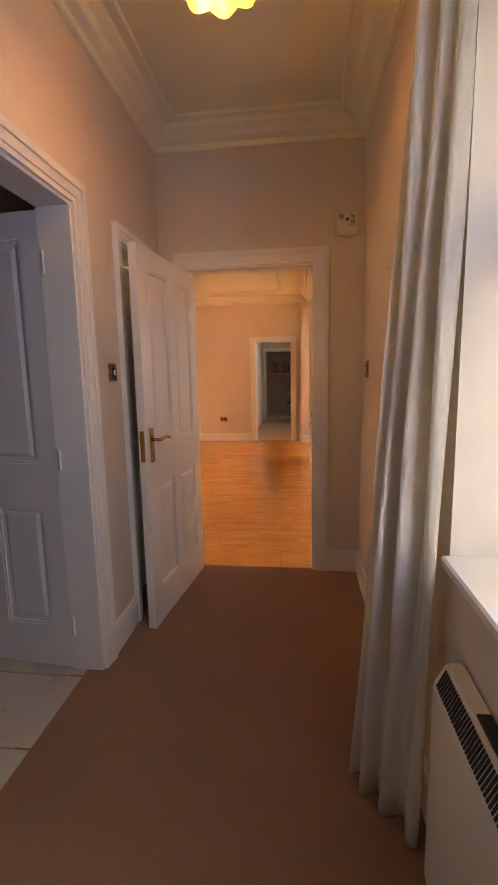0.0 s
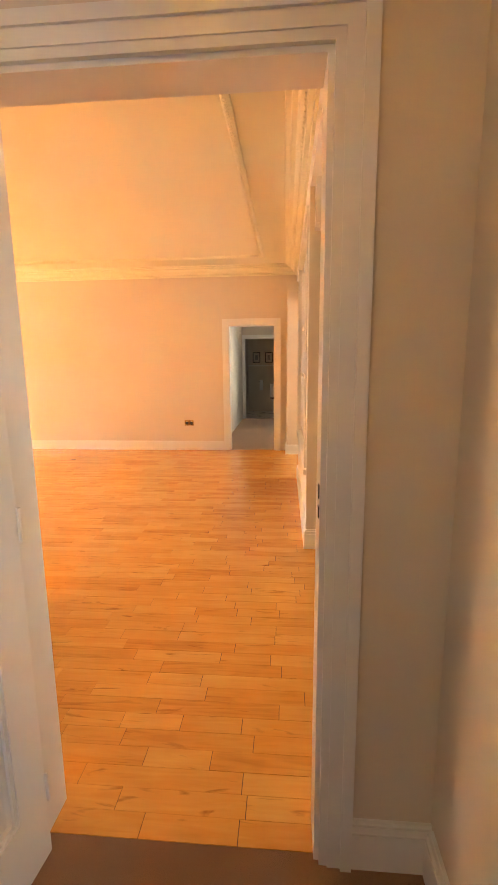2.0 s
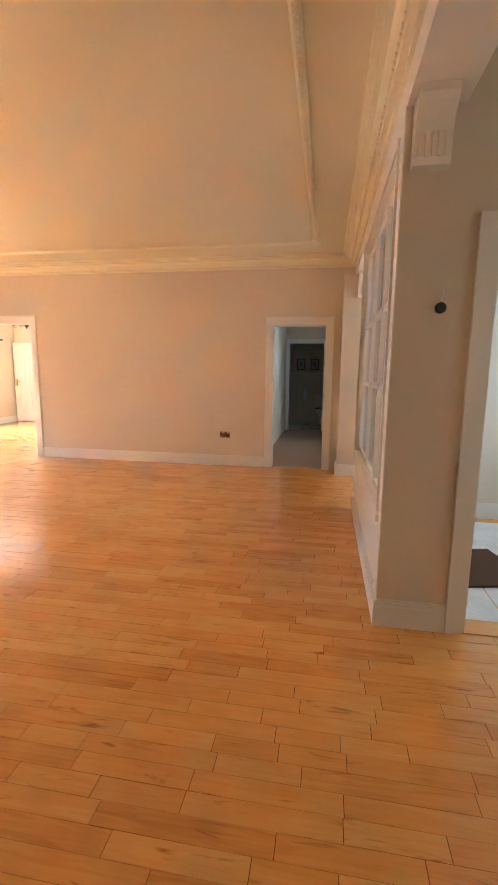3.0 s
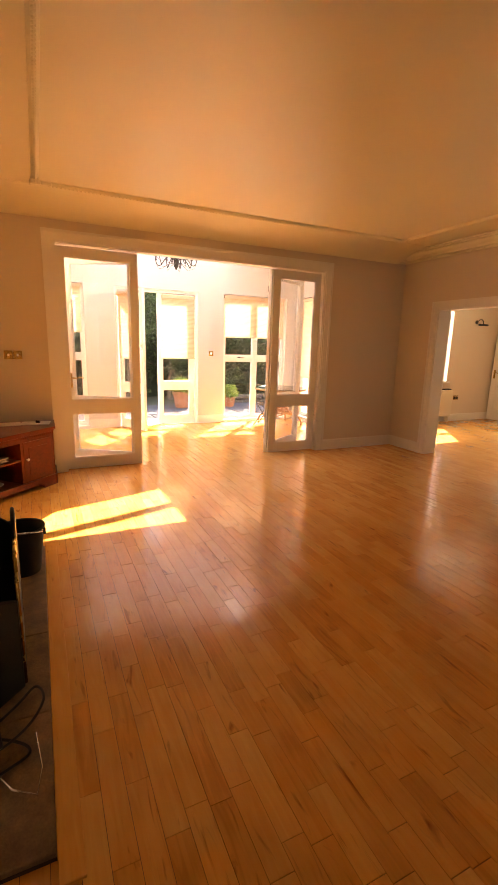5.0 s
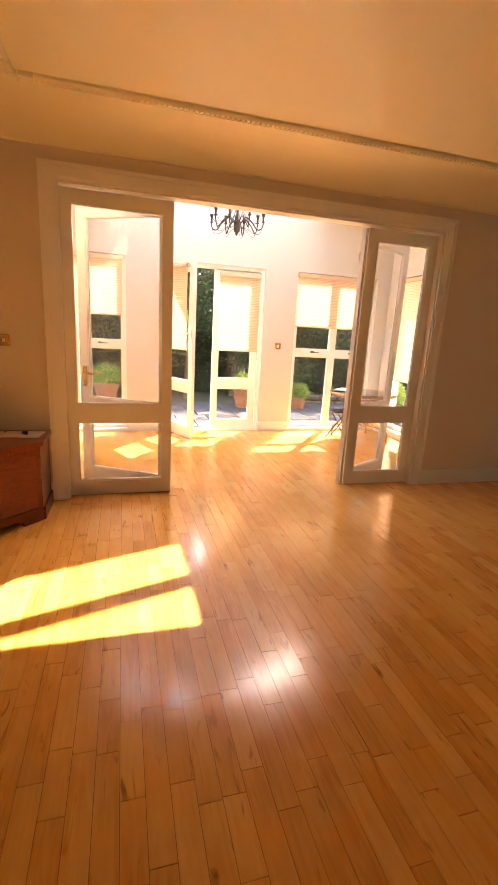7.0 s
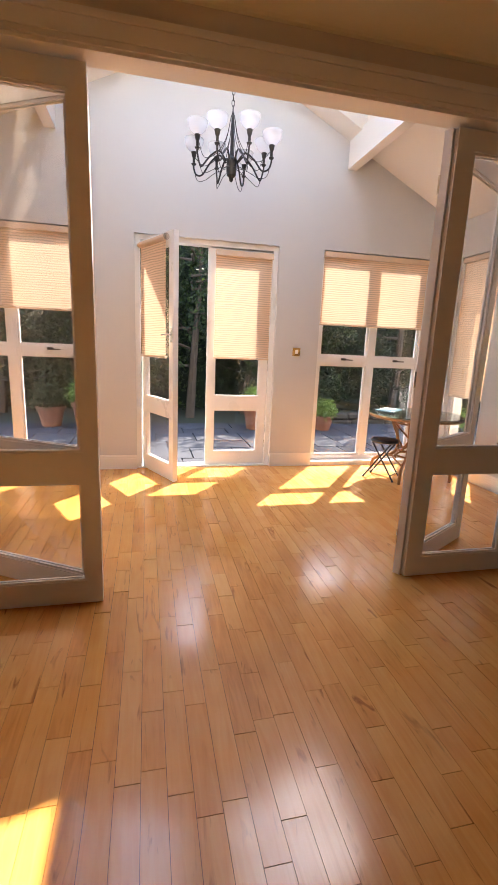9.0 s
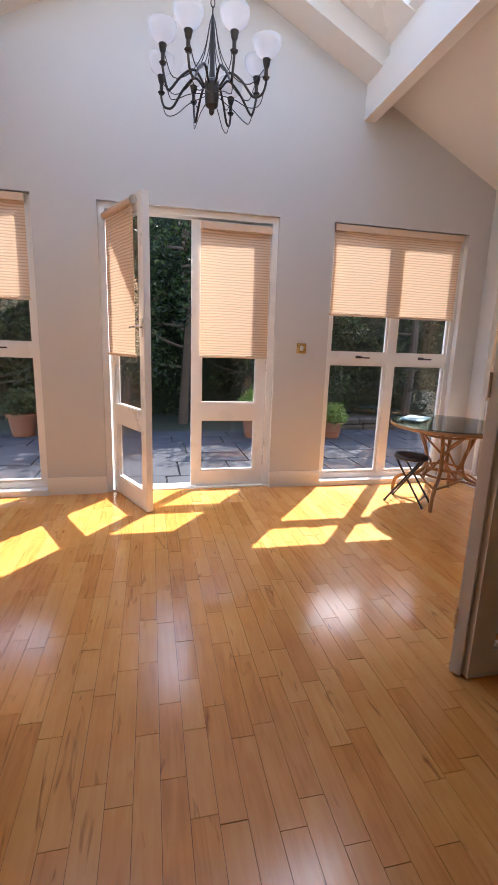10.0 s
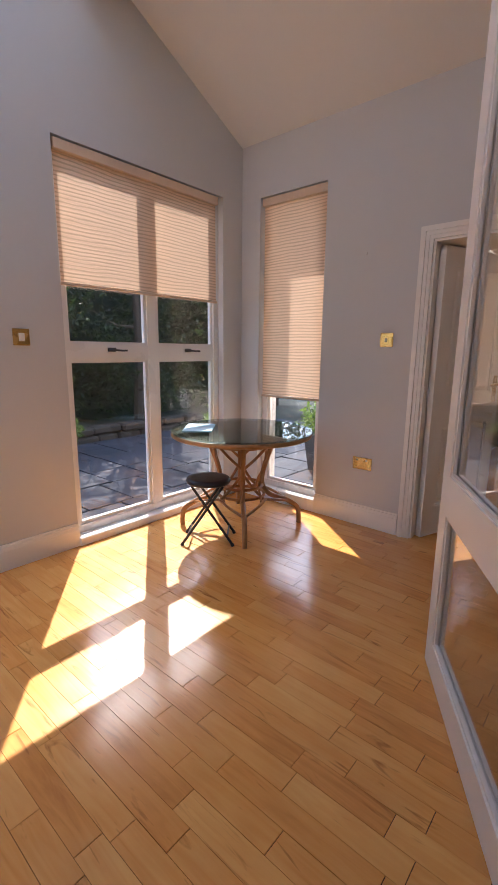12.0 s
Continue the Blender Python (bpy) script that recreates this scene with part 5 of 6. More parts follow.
for k, (z, tilt, dx) in enumerate(((0.345, 8, 0), (0.357, -6, 0.02), (0.369, 14, -0.01), (0.378, 3, 0.015))):
    mg = thing("magazine", "magazine in a loose pile on the cabinet shelf", "magazine", pose(-5.10 + dx, 3.52, z, 0, 0, 45 + tilt), "magazines in the cabinet")
    part("pages", boxes((-0.13, -0.1, 0.0005, 0.13, 0.1, 0.0105), bevel=0.002), PAPER, mg)
bwl = thing("dish", "pale round dish on the cabinet's lower shelf", "dish", pose(-5.02, 3.52, 0.11))
part("dish_body", lathe(bmesh.new(), [(0.05, 0.0), (0.06, 0.004), (0.11, 0.04), (0.105, 0.042), (0.055, 0.012), (0.0, 0.01)], 28), PORCELAIN, bwl, smooth=True)
for k, (x, y, r, w, d) in enumerate(((-5.63, 3.93, 84, 0.28, 0.2), (-5.62, 3.66, 95, 0.26, 0.2), (-5.66, 3.40, 88, 0.2, 0.16))):
    lf = thing("leaflet", "thin pale leaflet lying on the cabinet top", "leaflet", pose(x, y, 0.6105, 0, 0, r), "leaflets on the cabinet")
    part("paper", boxes((-w / 2, -d / 2, 0.0, w / 2, d / 2, 0.006), bevel=0.001), PAPER, lf)
rm = thing("small_clock", "tiny dark clock standing on the cabinet top", "clock", pose(-5.62, 3.95, 0.6105, 0, 0, 60))
part("clock_case", boxes((-0.02, -0.012, 0, 0.02, 0.012, 0.03), bevel=0.004), DARK, rm)

# thermostat knob on the pier
th = thing("thermostat", "round black thermostat knob on the greige pier", "thermostat", look((1.15, 5.14, 1.662), (1.15, 6, 1.662)))
part("dial", lathe(bmesh.new(), [(0.026, 0.0), (0.026, 0.01), (0.021, 0.014), (0.019, 0.026), (0.006, 0.028)], 24), DARK, th, smooth=False)
part("hook", tube(bmesh.new(), arc([(0, 0.035, 0.0), (0, 0.045, 0.02), (0.004, 0.06, 0.025), (0.002, 0.08, 0.015)], 4), 0.0025, 6), WHITE_P, th)

# ---- vestibule ----
vf = setting("floor_vestibule", boxes((1.06, 5.262, -0.05, 2.8, 7.2, -0.002)), paint("pale_grout", (0.5, 0.5, 0.5), 0.9), "white veined marble tile floor")
me = mesh_of("tile", box(bmesh.new(), -0.298, -0.298, -0.01, 0.298, 0.298, 0.0, bevel=0.002), MARBLE_W)
for i in range(3):
    for j in range(4):
        if 5.26 + j * 0.6 < 6.9:
            ob = new("tile", me)
            ob.parent, ob.location = vf, (1.365 + i * 0.6, 5.565 + j * 0.6, 0.001)
dm = thing("door_mat", "dark brown coir door mat on the marble floor", "door mat", pose(1.56, 5.98, 0.001, 0, 0, 12))
part("coir_mat", boxes((-0.42, -0.3, 0, 0.42, 0.3, 0.016), bevel=0.004), MAT, dm)
setting("trim_threshold_vestibule", boxes((1.38, 5.13, 0.0, 2.14, 5.275, 0.007)), OAKP, "maple threshold strip at the vestibule door")

# ---- chandeliers ----
def chandelier(m, top, shades, label, n_arm=8, R=0.31):
    c = thing("chandelier", label, "chandelier", m, "wrought iron chandeliers")
    bm = bmesh.new()
    lathe(bm, [(0.004, -0.115), (0.014, -0.105), (0.016, -0.085), (0.034, -0.07), (0.038, -0.04), (0.038, 0.035), (0.03, 0.05), (0.018, 0.06), (0.014, 0.10), (0.01, 0.34), (0.004, 0.36)], 20)
    part("hub", bm, BLACK, c)
    bm = bmesh.new()
    z, k = 0.35, 0
    while z < top - 0.02:
        a = Matrix.Rotation(math.pi / 2 * (k % 2), 3, "Z")
        tube(bm, [a @ Vector((0.011 * math.sin(t), 0, 0.022 * math.cos(t))) + Vector((0, 0, z + 0.022)) for t in (2 * math.pi * j / 10 for j in range(11))], 0.0028, 5, cap=False)
        z, k = z + 0.036, k + 1
    part("chain", bm, BLACK, c)
    part("ceiling_cup", lathe(bmesh.new(), [(0.012, top - 0.07), (0.05, top - 0.03), (0.055, top)], 18), BLACK, c)
    for i in range(n_arm):
        a = 2 * math.pi * (i + 0.35) / n_arm
        rot = Matrix.Rotation(a, 3, "Z")
        r, lift = (R, 0.0) if i % 2 else (R * 0.9, 0.03)
        bm = bmesh.new()
        tube(bm, [rot @ p for p in arc([(0.045, 0, 0.02), (0.10, 0, 0.075), (0.17, 0, 0.03), (0.235, 0, -0.05), (r - 0.02, 0, -0.045), (r, 0, 0.0 + lift), (r, 0, 0.03 + lift)], 5)], 0.0065, 7)
        tube(bm, [rot @ p for p in arc([(0.012, 0, 0.33), (0.05, 0, 0.17), (0.13, 0, 0.05), (0.22, 0, 0.01), (r - 0.01, 0, 0.07 + lift)], 4)], 0.0026, 5)
        tube(bm, [rot @ p for p in arc([(0.04, 0, -0.02), (0.13, 0.01, -0.05), (0.21, 0.012, -0.095), (r - 0.03, 0.008, -0.085), (r, 0, 0.02 + lift)], 4)], 0.0024, 5)
        arm = part("arm", bm, BLACK, c, smooth=True)
        bm = bmesh.new()
        lathe(bm, [(0.014, 0.02), (0.02, 0.03), (0.010, 0.036), (0.010, 0.07), (0.015, 0.08), (0.022, 0.11), (0.018, 0.114)], 14)
        bmesh.ops.transform(bm, matrix=Matrix.Translation(rot @ Vector((r, 0, lift))), verts=bm.verts[:])
        part("candle_cup", bm, BLACK, arm)
        if shades:
            bm = bmesh.new()
            lathe(bm, [(0.02, 0.112), (0.033, 0.12), (0.058, 0.142), (0.070, 0.172), (0.073, 0.20), (0.070, 0.20), (0.055, 0.144), (0.028, 0.124)], 20, closed=False)
            bmesh.ops.transform(bm, matrix=Matrix.Translation(rot @ Vector((r, 0, lift))), verts=bm.verts[:])
            part("glass_shade", bm, FROST, arm, "frosted white glass tulip shade", smooth=True)
    return c


chandelier(pose(-7.31, 5.95, 2.66), RIDGE_Z - 2.66, True, "black wrought iron chandelier with frosted glass shades", R=0.305)
chandelier(pose(-5.35, 11.1, 2.25), 2.75 - 2.25, False, "black wrought iron chandelier in the north room", R=0.30)
chandelier(pose(2.0, 6.3, 2.05), LZ - 2.05, False, "black wrought iron chandelier in the vestibule", R=0.26)

# ---- sunroom: table and stool ----
tb = thing("rattan_table", "round glass-topped rattan table by the corner windows", "table", pose(-7.95, 8.17, 0, 0, 0, 3))
bm = bmesh.new()
lathe(bm, [(0.488, 0.694), (0.492, 0.697), (0.492, 0.703), (0.488, 0.706)], 64)
part("glass_top", bm, TABLE_GLASS, tb, "clear greenish glass top")
bm = bmesh.new()
tube(bm, [(0.478 * math.cos(t), 0.478 * math.sin(t), 0.678) for t in (2 * math.pi * k / 64 for k in range(65))], 0.0155, 8, cap=False)
part("rim", bm, RATTAN, tb, smooth=True)
bm = bmesh.new()
lathe(bm, [(0.0, 0.672), (0.465, 0.672), (0.465, 0.684), (0.0, 0.684)], 48, closed=False)
part("cane_top", bm, RATTAN, tb)
for q in range(4):
    rot = Matrix.Rotation(math.pi / 4 + q * math.pi / 2 + math.radians(-3), 3, "Z")
    bm = bmesh.new()
    tube(bm, [rot @ p for p in arc([(0.235, 0, 0.675), (0.215, 0, 0.58), (0.165, 0, 0.44), (0.15, 0, 0.32), (0.20, 0, 0.23), (0.32, 0, 0.185), (0.405, 0, 0.13), (0.425, 0, 0.06), (0.425, 0, 0.004)], 7)], 0.0175, 9)
    part("leg", bm, RATTAN, tb, smooth=True)
    for s in (-1, 1):
        for line in ([(0.17, 0, 0.45), (0.19, s * 0.10, 0.55), (0.20, s * 0.19, 0.655)], [(0.16, 0, 0.42), (0.12, s * 0.08, 0.30), (0.13, s * 0.16, 0.22)],
                     [(0.34, 0, 0.175), (0.25, s * 0.10, 0.215), (0.16, s * 0.16, 0.24)]):
            part("bentwood_brace", tube(bmesh.new(), [rot @ p for p in arc(line, 6)], 0.010, 7), RATTAN, tb, smooth=True)
for r, z in ((0.165, 0.235), (0.15, 0.30), (0.20, 0.60)):
    ring_line = [(r * math.cos(t), r * math.sin(t), z) for t in (2 * math.pi * k / 32 for k in range(33))]
    part("ring", tube(bmesh.new(), ring_line, 0.011, 7, cap=False), RATTAN, tb, smooth=True)
# thin blue card painted as the sky's reflection in the table top
sky_card = thing("booklet", "pale blue card standing in for sky reflected in the glass table", "booklet", pose(-8.18, 7.98, 0.7065, 0, 0, 40))
part("reflection_card", boxes((-0.10, -0.15, 0, 0.10, 0.15, 0.007), bevel=0.001), paint("sky_reflection_blue", (0.30, 0.55, 0.68), 0.4, 0.08, 8, 90, 0.02), sky_card)

so = thing("folding_stool", "black folding stool with a round padded seat", "stool", pose(-7.925, 7.82, 0, 0, 0, 40))
bm = bmesh.new()
lathe(bm, [(0.0, 0.395), (0.13, 0.395), (0.143, 0.402), (0.146, 0.416), (0.138, 0.428), (0.10, 0.432), (0.0, 0.433)], 36, closed=False)
part("seat", bm, VINYL, so, smooth=True)
for s in (-1, 1):
    for e in (-1, 1):
        bm = bmesh.new()
        tube(bm, [(e * 0.165, s * 0.105, 0.006), (-e * 0.10, s * 0.088, 0.396)], 0.009, 8)
        tube(bm, [(e * 0.165, s * 0.105, 0.0), (e * 0.160, s * 0.105, 0.014)], 0.012, 8)
        part("leg", bm, BLACK, so)
for e in (-1, 1):
    part("stretcher", tube(bmesh.new(), [(e * 0.128, -0.103, 0.06), (e * 0.128, 0.103, 0.06)], 0.006, 7), BLACK, so)

# ---- north room ----
wl = thing("picture_light", "dark bronze picture light on the north room wall", "wall light", pose(-7.25, 12.43, 2.08))
bm = bmesh.new()
lathe(bm, [(0.04, 0), (0.04, 0.012), (0.02, 0.02)], 16)
bmesh.ops.rotate(bm, verts=bm.verts[:], matrix=Matrix.Rotation(math.pi / 2, 3, "Y"))
tube(bm, arc([(0.01, 0, 0), (0.08, 0, 0.05), (0.15, 0.0, 0.03), (0.17, 0, -0.05)], 5), 0.008, 7)
part("bracket", bm, BLACK, wl)
part("light_tube", tube(bmesh.new(), [(0.17, -0.13, -0.06), (0.17, 0.13, -0.06)], 0.02, 12), BLACK, wl)
h2 = thing("panel_heater", "cream panel heater under the north room window", "heater", pose(-7.25, 11.42, 0))
part("heater_body", boxes((0.0, -0.35, 0.12, 0.12, 0.45, 0.68), bevel=0.02), PLASTIC, h2)
part("control", boxes((0.02, 0.18, 0.6801, 0.10, 0.4, 0.70), bevel=0.004), DARK, h2)
part("heater_foot", boxes((0.02, -0.3, 0.0, 0.1, -0.26, 0.125), (0.02, 0.36, 0.0, 0.1, 0.4, 0.125)), PLASTIC, h2)

# ---- corridor and bathroom ----
curtain("curtain", "grey-white full-length curtain at the dark corridor window", (0.94, 11.9), (1.12, 10.9), 0.012, 2.5, 5, 0.05, 1.1, 4)
bm = bmesh.new()
tube(bm, [(1.06, 12.0, 2.51), (1.06, 10.2, 2.51)], 0.012, 8)
tube(bm, [(1.06, 11.98, 2.51), (1.18, 11.98, 2.51)], 0.008, 8)
tagged(part("curtain_pole", bm, BRASS), "slim curtain pole in the corridor", "curtain pole")
setting("floor_bathroom", boxes((-0.3, 13.21, 0.0005, 1.18, 15.0, 0.004)), TILE, "pale bathroom floor tiles")
wc = thing("toilet", "white porcelain toilet with a dark seat", "toilet", pose(0.55, 14.55, 0.004))
bm = bmesh.new()
lathe(bm, [(0.11, 0), (0.12, 0.02), (0.10, 0.15), (0.15, 0.30), (0.19, 0.38), (0.19, 0.40)], 28)
box(bm, -0.12, 0.08, 0.0, 0.12, 0.35, 0.36, bevel=0.02)
part("bowl", bm, PORCELAIN, wc, smooth=False)
part("cistern", boxes((-0.21, 0.25, 0.40, 0.21, 0.44, 0.80), bevel=0.02), PORCELAIN, wc)
part("toilet_seat", lathe(bmesh.new(), [(0.0, 0.40), (0.2, 0.40), (0.205, 0.415), (0.19, 0.43), (0.0, 0.432)], 28, closed=False), paint("dark_wood_seat", (0.05, 0.025, 0.012), 0.3), wc)
for x in (-0.06, 0.30):
    pf = thing("wall_picture", "small dark framed picture on the bathroom wall", "picture", pose(x, 15.0, 1.55), "bathroom pictures")
    part("frame", boxes((-0.11, -0.02, -0.15, -0.085, 0, 0.15), (0.085, -0.02, -0.15, 0.11, 0, 0.15), (-0.085, -0.02, -0.15, 0.085, 0, -0.125), (-0.085, -0.02, 0.125, 0.085, 0, 0.15)), paint("dark_frame", (0.06, 0.035, 0.02), 0.4), pf)
    part("mount", boxes((-0.085, -0.01, -0.125, 0.085, -0.002, 0.125)), PAPER, pf)
    part("print", boxes((-0.04, -0.0125, -0.07, 0.04, -0.0102, 0.07)), paint("grey_print", (0.25, 0.24, 0.22), 0.7, 0.5, 30), pf)
setting("trim_bathroom_rail", boxes((-0.3, 14.97, 1.30, 1.18, 15.0, 1.34)), GLOSS, "pale dado rail on the bathroom wall")
tr = thing("toilet_roll_holder", "chrome toilet roll holder with a hanging paper roll", "roll holder", pose(0.08, 15.0, 0.86))
bm = bmesh.new()
tube(bm, arc([(-0.07, 0, 0), (-0.07, -0.06, 0), (0.07, -0.06, 0)], 4), 0.007, 7)
part("bar", bm, CHROME, tr)
part("paper_roll", boxes((-0.05, -0.07, -0.25, 0.05, -0.062, 0.04)), PORCELAIN, tr)

# ---- nails and hooks left in the walls ----
def hook(x, y, z, face):
    turn = {"+x": 90, "-x": -90, "-y": 0, "+y": 180}[face]
    h = thing("picture_hook", "small bare steel picture hook in the plaster", "picture hook", pose(x, y, z, 0, 0, turn) @ Matrix.Scale(0.55, 4), "bare picture hooks")
    bm = bmesh.new()
    tube(bm, arc([(0, 0.001, 0.012), (0, -0.004, 0.004), (0, -0.006, -0.01), (0, -0.014, -0.014), (0, -0.016, -0.004)], 4), 0.0022, 6)
    part("hook_wire", bm, CHROME, h)
    part("nail", tube(bmesh.new(), [(0, 0.004, 0.01), (0, -0.006, 0.012)], 0.003, 6), CHROME, h)


for args in ((1.18, 2.161, 1.822, "-x"), (1.18, 2.179, 1.352, "-x"), (-7.378, SY1, 1.193, "-y"), (-7.363, SY1, 1.881, "-y"), (-1.9, 9.0, 2.054, "-y"), (-1.9, 9.0, 1.372, "-y"), (-2.92, 9.0, 1.861, "-y")):
    hook(*args)

# pull cord of the French door blind
pc = thing("blind_cord", "thin looped pull cord beside the closed French door", "blind cord")
bm = bmesh.new()
tube(bm, arc([(-8.505, 6.645, 2.27), (-8.50, 6.648, 1.9), (-8.498, 6.645, 1.5), (-8.498, 6.635, 1.44), (-8.498, 6.622, 1.5), (-8.50, 6.62, 1.9), (-8.505, 6.622, 2.27)], 6), 0.0016, 5)
part("cord", bm, WHITE_P, pc)

# ---- outside ----
def leaf_material(name, dark, light):
    m, t, b = shader(name)
    n, l = t.nodes, t.links
    geo = n.new("ShaderNodeNewGeometry")
    mx = n.new("ShaderNodeMix")
    mx.data_type = "RGBA"
    l.new(geo.outputs["Random Per Island"], mx.inputs["Factor"])
    mx.inputs["A"].default_value, mx.inputs["B"].default_value = (*dark, 1), (*light, 1)
    l.new(mx.outputs["Result"], b.inputs["Base Color"])
    b.inputs["Roughness"].default_value = 0.45
    tl, ms = n.new("ShaderNodeBsdfTranslucent"), n.new("ShaderNodeMixShader")
    l.new(mx.outputs["Result"], tl.inputs[0])
    ms.inputs[0].default_value = 0.4
    l.new(b.outputs[0], ms.inputs[1])
    l.new(tl.outputs[0], ms.inputs[2])
    l.new(ms.outputs[0], n["Material Output"].inputs[0])
    return m


LEAF = leaf_material("hedge_leaves", (0.006, 0.013, 0.004), (0.05, 0.085, 0.02))
LEAF2 = leaf_material("bright_plant_leaves", (0.06, 0.12, 0.02), (0.20, 0.30, 0.06))
BARK = paint("tree_bark", (0.07, 0.05, 0.035), 0.9, 0.3, 8, 90, 0.8)
SOIL = paint("garden_earth_and_grass", (0.03, 0.036, 0.018), 0.95, 0.4, 1.5, 40, 0.8)
SLAB = paint("blue_grey_paving", (0.042, 0.047, 0.058), 0.8, 0.45, 2.5, 60, 0.4, spec=0.25)
STONE = paint("garden_wall_stone", (0.05, 0.04, 0.03), 0.9, 0.35, 5, 60, 0.6)
POT = paint("terracotta", (0.20, 0.075, 0.04), 0.85, 0.2, 6, 70, 0.3)
LEAD = paint("dark_planter", (0.05, 0.05, 0.055), 0.6, 0.25, 6, 80, 0.3)


def leaves(bm, places, size, rng):
    """Small bent leaves, two faces each, at (place, way out) pairs."""
    for p, nrm in places:
        d = (nrm * 0.6 + Vector((rng.uniform(-1, 1), rng.uniform(-1, 1), rng.uniform(-1, 0.7)))).normalized()
        s = d.cross(Vector((rng.uniform(-1, 1), rng.uniform(-1, 1), rng.uniform(-1, 1)))).normalized()
        k = size * rng.uniform(0.6, 1.35)
        up = d.cross(s) * k * 0.16
        a, b, c, e = (bm.verts.new(q) for q in (p, p + d * k * 0.5 + s * k * 0.3 + up, p + d * k, p + d * k * 0.5 - s * k * 0.3 + up))
        bm.faces.new((a, b, c))
        bm.faces.new((a, c, e))


def tree(x, y, h, r, count, seed, label, z=-0.16):
    rng = random.Random(seed)
    t = thing("tree", label, "tree", pose(x, y, z))
    bm = bmesh.new()
    tube(bm, arc([(0, 0, 0), (rng.uniform(-0.1, 0.1), rng.uniform(-0.1, 0.1), h * 0.3), (rng.uniform(-0.2, 0.2), rng.uniform(-0.2, 0.2), h * 0.65), (0.1, 0, h * 0.92)], 4), [0.10 - 0.085 * k / 12 for k in range(13)], 8)
    tips = []
    for k in range(16):
        a, z0 = rng.uniform(0, 2 * math.pi), h * rng.uniform(0.12, 0.8)
        L = r * rng.uniform(0.6, 1.0) * (1.15 - 0.75 * z0 / h)
        e = Vector((math.cos(a) * L, math.sin(a) * L, z0 + rng.uniform(0.05, 0.5)))
        tube(bm, arc([(0, 0, z0), e * 0.5 + Vector((0, 0, z0 * 0.45)), e], 3), [0.03, 0.027, 0.023, 0.02, 0.016, 0.012, 0.007], 5)
        tips.append(e)
    part("trunk", bm, BARK, t)
    places = []
    clumps = [(e * rng.uniform(0.55, 1.1) + Vector((rng.uniform(-0.25, 0.25), rng.uniform(-0.25, 0.25), rng.uniform(-0.2, 0.3))), rng.uniform(0.22, 0.46)) for e in tips for _ in range(4)]
    clumps += [(Vector((rng.uniform(-0.2, 0.2), rng.uniform(-0.2, 0.2), h * rng.uniform(0.75, 1.0))), 0.3) for _ in range(6)]
    for _ in range(count):
        c, cr = rng.choice(clumps)
        d = Vector((rng.gauss(0, 1), rng.gauss(0, 1), rng.gauss(0, 1))).normalized()
        places.append((c + d * cr * rng.random() ** 0.4, d))
    bm = bmesh.new()
    leaves(bm, places, 0.085, rng)
    part("crown", bm, LEAF, t)
    return t


rng = random.Random(5)
# both rows run on past y 12 with trees added to shade the patio
for k, y in enumerate((0.6, 2.3, 3.9, 5.2, 6.3, 7.6, 9.2, 11.0, 13.0, 15.0)):
    tree(-12.9 - rng.uniform(0, 0.7), y + rng.uniform(-0.2, 0.2), rng.uniform(4.5, 5.1), rng.uniform(1.1, 1.4), 5600, 20 + k, "dark leafy garden tree with a ragged crown")
for k, (x, y) in enumerate(((-15.2, -1.5), (-15.6, 2.0), (-15.3, 5.0), (-15.6, 8.3), (-15.2, 12.0), (-15.4, 15.5), (-15.6, 19.0))):
    tree(x, y, rng.uniform(6.6, 7.5), 2.1, 7000, 60 + k, "tall dark tree behind the garden hedge")
# dense hedge behind them
hd = thing("hedge", "dense dark evergreen hedge along the garden edge", "hedge")
# near-black sheet whose colour stands for the shade behind the leaves
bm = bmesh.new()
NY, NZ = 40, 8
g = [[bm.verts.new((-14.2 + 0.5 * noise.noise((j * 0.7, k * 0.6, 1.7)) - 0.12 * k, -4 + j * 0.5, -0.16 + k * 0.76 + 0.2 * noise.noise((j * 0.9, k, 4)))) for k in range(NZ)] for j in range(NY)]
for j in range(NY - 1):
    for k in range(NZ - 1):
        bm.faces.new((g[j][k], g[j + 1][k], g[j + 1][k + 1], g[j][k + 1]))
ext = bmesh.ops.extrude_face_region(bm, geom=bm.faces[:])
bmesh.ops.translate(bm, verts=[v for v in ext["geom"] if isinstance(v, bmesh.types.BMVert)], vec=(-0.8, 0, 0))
part("hedge_shade_core", bm, paint("hedge_shade", (0.012, 0.02, 0.008), 0.95, 0.3, 5, 40, 0.8), hd)
bm = bmesh.new()
leaves(bm, [(Vector((-14.15 + 0.5 * noise.noise((y * 1.4, z, 1.7)) - 0.23 * z + rng.uniform(-0.1, 0.3), y, z)), Vector((1, 0, 0.2))) for y, z in ((rng.uniform(-4, 16), -0.16 + 5.5 * rng.random()) for _ in range(20000))], 0.10, rng)
part("hedge_leaves", bm, LEAF, hd)

setting("ground", boxes((-250, -250, -0.4, 250, 250, -0.16)), SOIL, "earth and grass ground reaching to the distance")

# paving
pv = setting("pavement_patio", boxes((-11.85, -1.0, -0.3, -8.665, 13.0, -0.125), (-8.665, 9.01, -0.3, -7.46, 13.0, -0.125)), paint("paving_joint", (0.12, 0.11, 0.10), 0.95, 0.3, 6, 60, 0.4), "blue-grey stone slab patio")
rng = random.Random(11)
shapes = {}
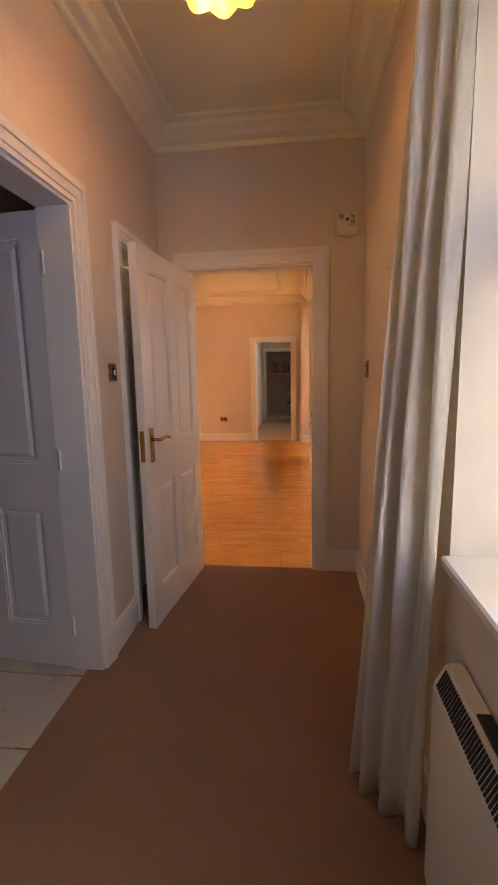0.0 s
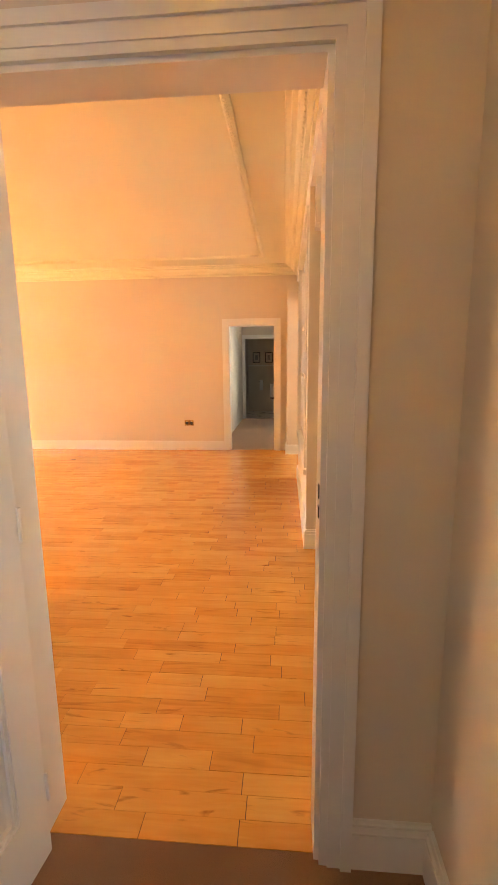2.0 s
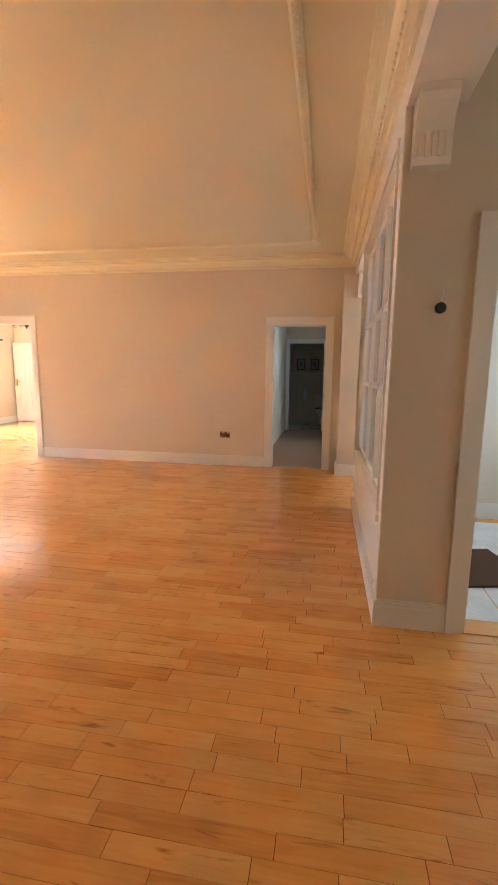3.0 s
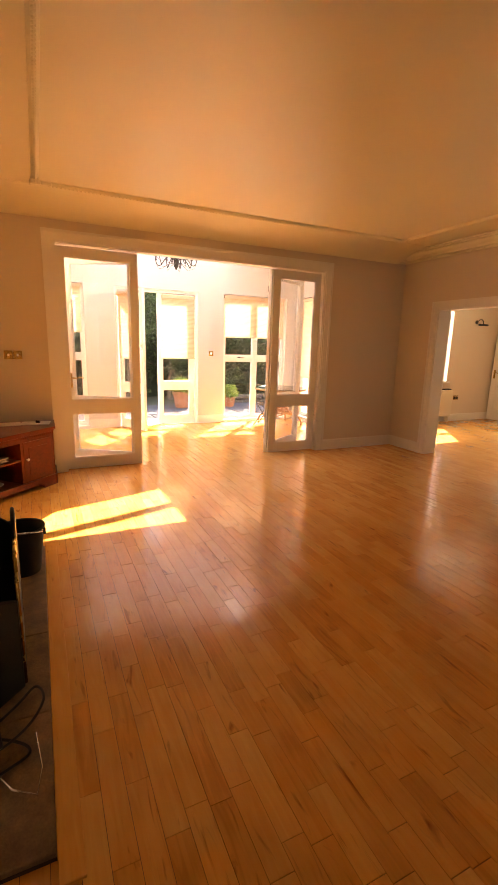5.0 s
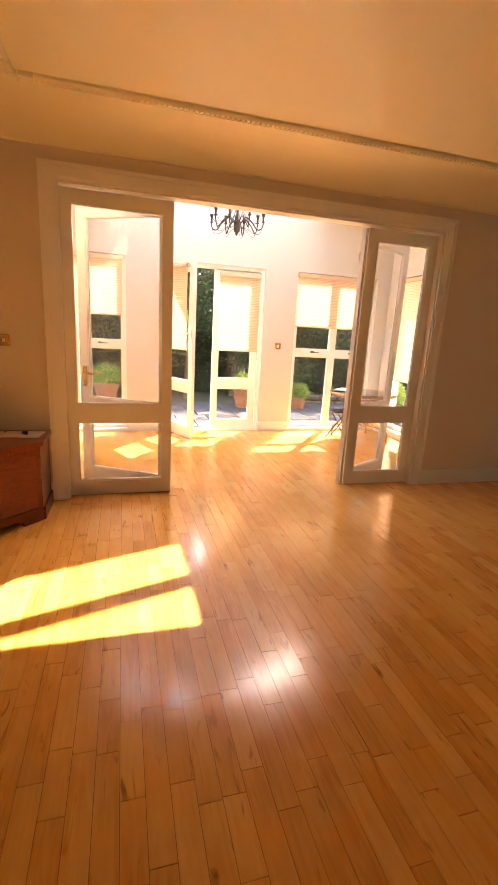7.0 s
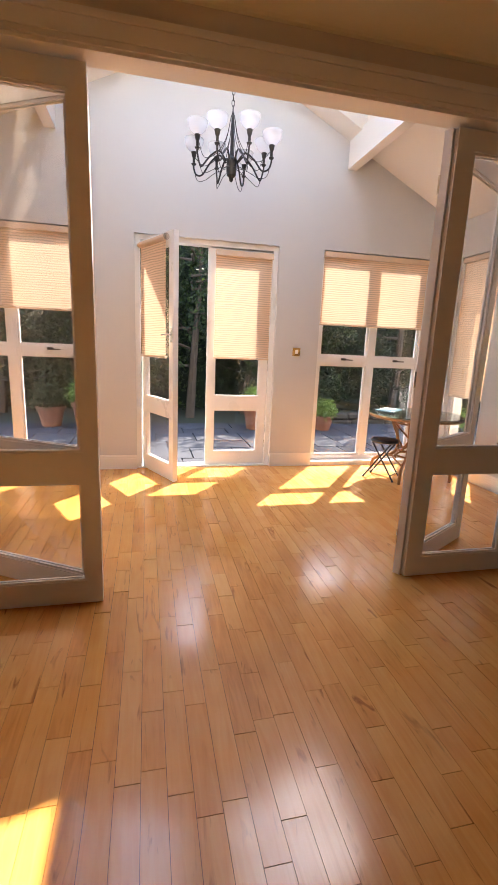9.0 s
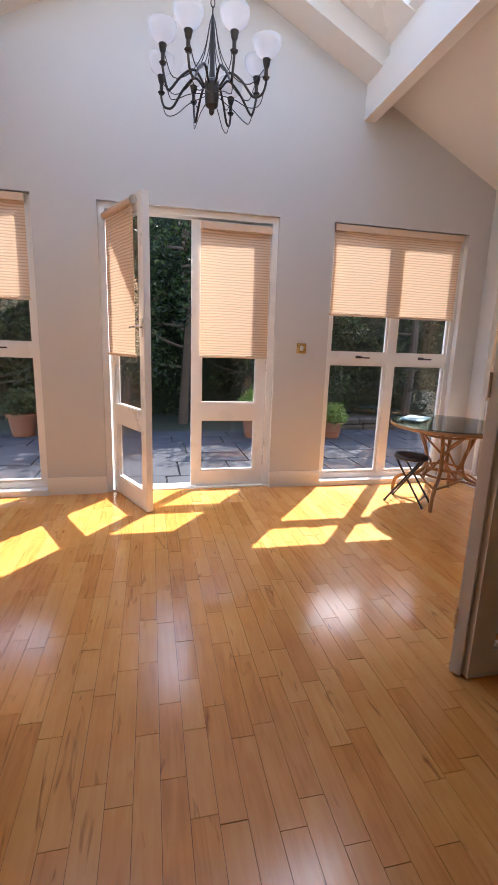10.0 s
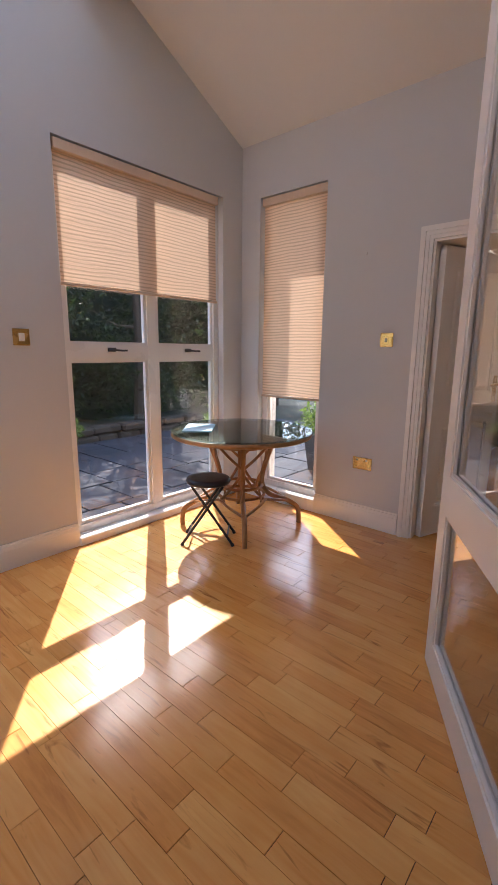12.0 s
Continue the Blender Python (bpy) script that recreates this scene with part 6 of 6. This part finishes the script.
def slab_at(x0, x1, y0, y1):
    w, d = round(x1 - x0, 3), round(y1 - y0, 3)
    if (w, d) not in shapes:
        shapes[(w, d)] = mesh_of("slab", box(bmesh.new(), -w / 2 + 0.008, -d / 2 + 0.008, -0.03, w / 2 - 0.008, d / 2 - 0.008, 0.0, bevel=0.005), SLAB)
    ob = new("slab", shapes[(w, d)])
    ob.parent, ob.location = pv, ((x0 + x1) / 2, (y0 + y1) / 2, -0.098 + rng.uniform(-0.004, 0.004))
    ob.rotation_euler = (radians(rng.uniform(-0.35, 0.35)), radians(rng.uniform(-0.35, 0.35)), 0)
x = -8.665
for wdt in (0.6, 0.6, 0.45, 0.6, 0.45, 0.48):
    y = -1.0
    while y < 13.0:
        ln = rng.choice((0.45, 0.6, 0.75))
        slab_at(x - wdt, x, y, min(y + ln, 13.0))
        y += ln
    x -= wdt
for x0, x1 in ((-8.665, -8.25), (-8.25, -7.46)):
    y = 9.02
    while y < 12.9:
        slab_at(x0, x1, y, y + 0.6)
        y += 0.6


def bush(bm, r, h, z, count, rng, size):
    pl = []
    for _ in range(count):
        d = Vector((rng.gauss(0, 1), rng.gauss(0, 1), abs(rng.gauss(0, 1)) * 1.1 - 0.2)).normalized()
        k = rng.random() ** 0.3 * rng.uniform(0.8, 1.12)
        pl.append((Vector((d.x * r * k, d.y * r * k, z + d.z * h * k)), d))
    leaves(bm, pl, size, rng)


def potted(x, y, rad, high, seed, label, mat, square=False, leafm=None, z=-0.094):
    rng = random.Random(seed)
    p = thing("potted_plant", label, "potted plant", pose(x, y, z, 0, 0, seed * 13))
    bm = bmesh.new()
    if square:
        lathe(bm, [(rad * 1.0, 0), (rad * 1.25, high * 0.96), (rad * 1.34, high * 0.96), (rad * 1.34, high), (rad * 1.18, high), (rad * 1.1, high * 0.85), (0.0, high * 0.84)], 4, closed=False)
    else:
        lathe(bm, [(0.0, 0.0), (rad * 0.7, 0), (rad * 0.95, high * 0.8), (rad * 1.05, high * 0.8), (rad * 1.07, high), (rad * 0.95, high), (rad * 0.9, high * 0.9), (0.0, high * 0.88)], 28, closed=False)
    part("pot", bm, mat, p, smooth=False)
    bm = bmesh.new()
    bush(bm, rad * 1.3, rad * 1.3, high + 0.05, 1500, rng, 0.05)
    for k in range(10):
        a = rng.uniform(0, 6.28)
        tube(bm, [(0, 0, high * 0.86), (math.cos(a) * rad * 0.7, math.sin(a) * rad * 0.7, high + rad * 0.8)], 0.004, 4)
    part("foliage", bm, leafm or LEAF2, p)


potted(-11.4, 4.35, 0.24, 0.46, 1, "round bright bush in a tapered clay pot", POT)
potted(-11.6, 3.75, 0.22, 0.34, 2, "lavender bush in a low clay pot", POT, leafm=LEAF)
potted(-11.3, 7.2, 0.22, 0.40, 3, "green bush in a terracotta pot on the patio", POT)
potted(-11.2, 8.45, 0.18, 0.26, 4, "low green plant in a clay pot", POT)
potted(-8.5, 10.35, 0.30, 0.42, 5, "ferny plant in a dark square planter", LEAD, True)
potted(-9.5, 9.7, 0.26, 0.40, 6, "ferny plant in a dark square planter", LEAD, True)

# low stone wall
gw = thing("garden_wall", "low dry stone garden wall beyond the patio", "garden wall")
rng = random.Random(3)
for row in range(2):
    y = 7.6 + rng.random() * 0.2
    while y < 12.6:
        ln = rng.uniform(0.22, 0.5)
        bm = box(bmesh.new(), -0.14 + rng.uniform(-0.03, 0.03), 0.006, 0.004, 0.14 + rng.uniform(-0.03, 0.03), ln - 0.006, 0.126, bevel=0.03)
        part("stone", bm, STONE, gw).location = (-12.05, y, -0.16 + row * 0.13)
        y += ln


# ---- floor boards ----
boards("floor_living_room", -8.54, 2.8, 2.976, 9.016, [(-7.5, -5.9, 5.2, 7.3), (-4.2, -1.6, 4.05, 6.1)], "glossy orange maple strip floor through living room and sunroom")
boards("floor_north_room", -7.25, -2.2, 9.017, 13.2, [], "glossy maple strip floor in the north room", 0.1)
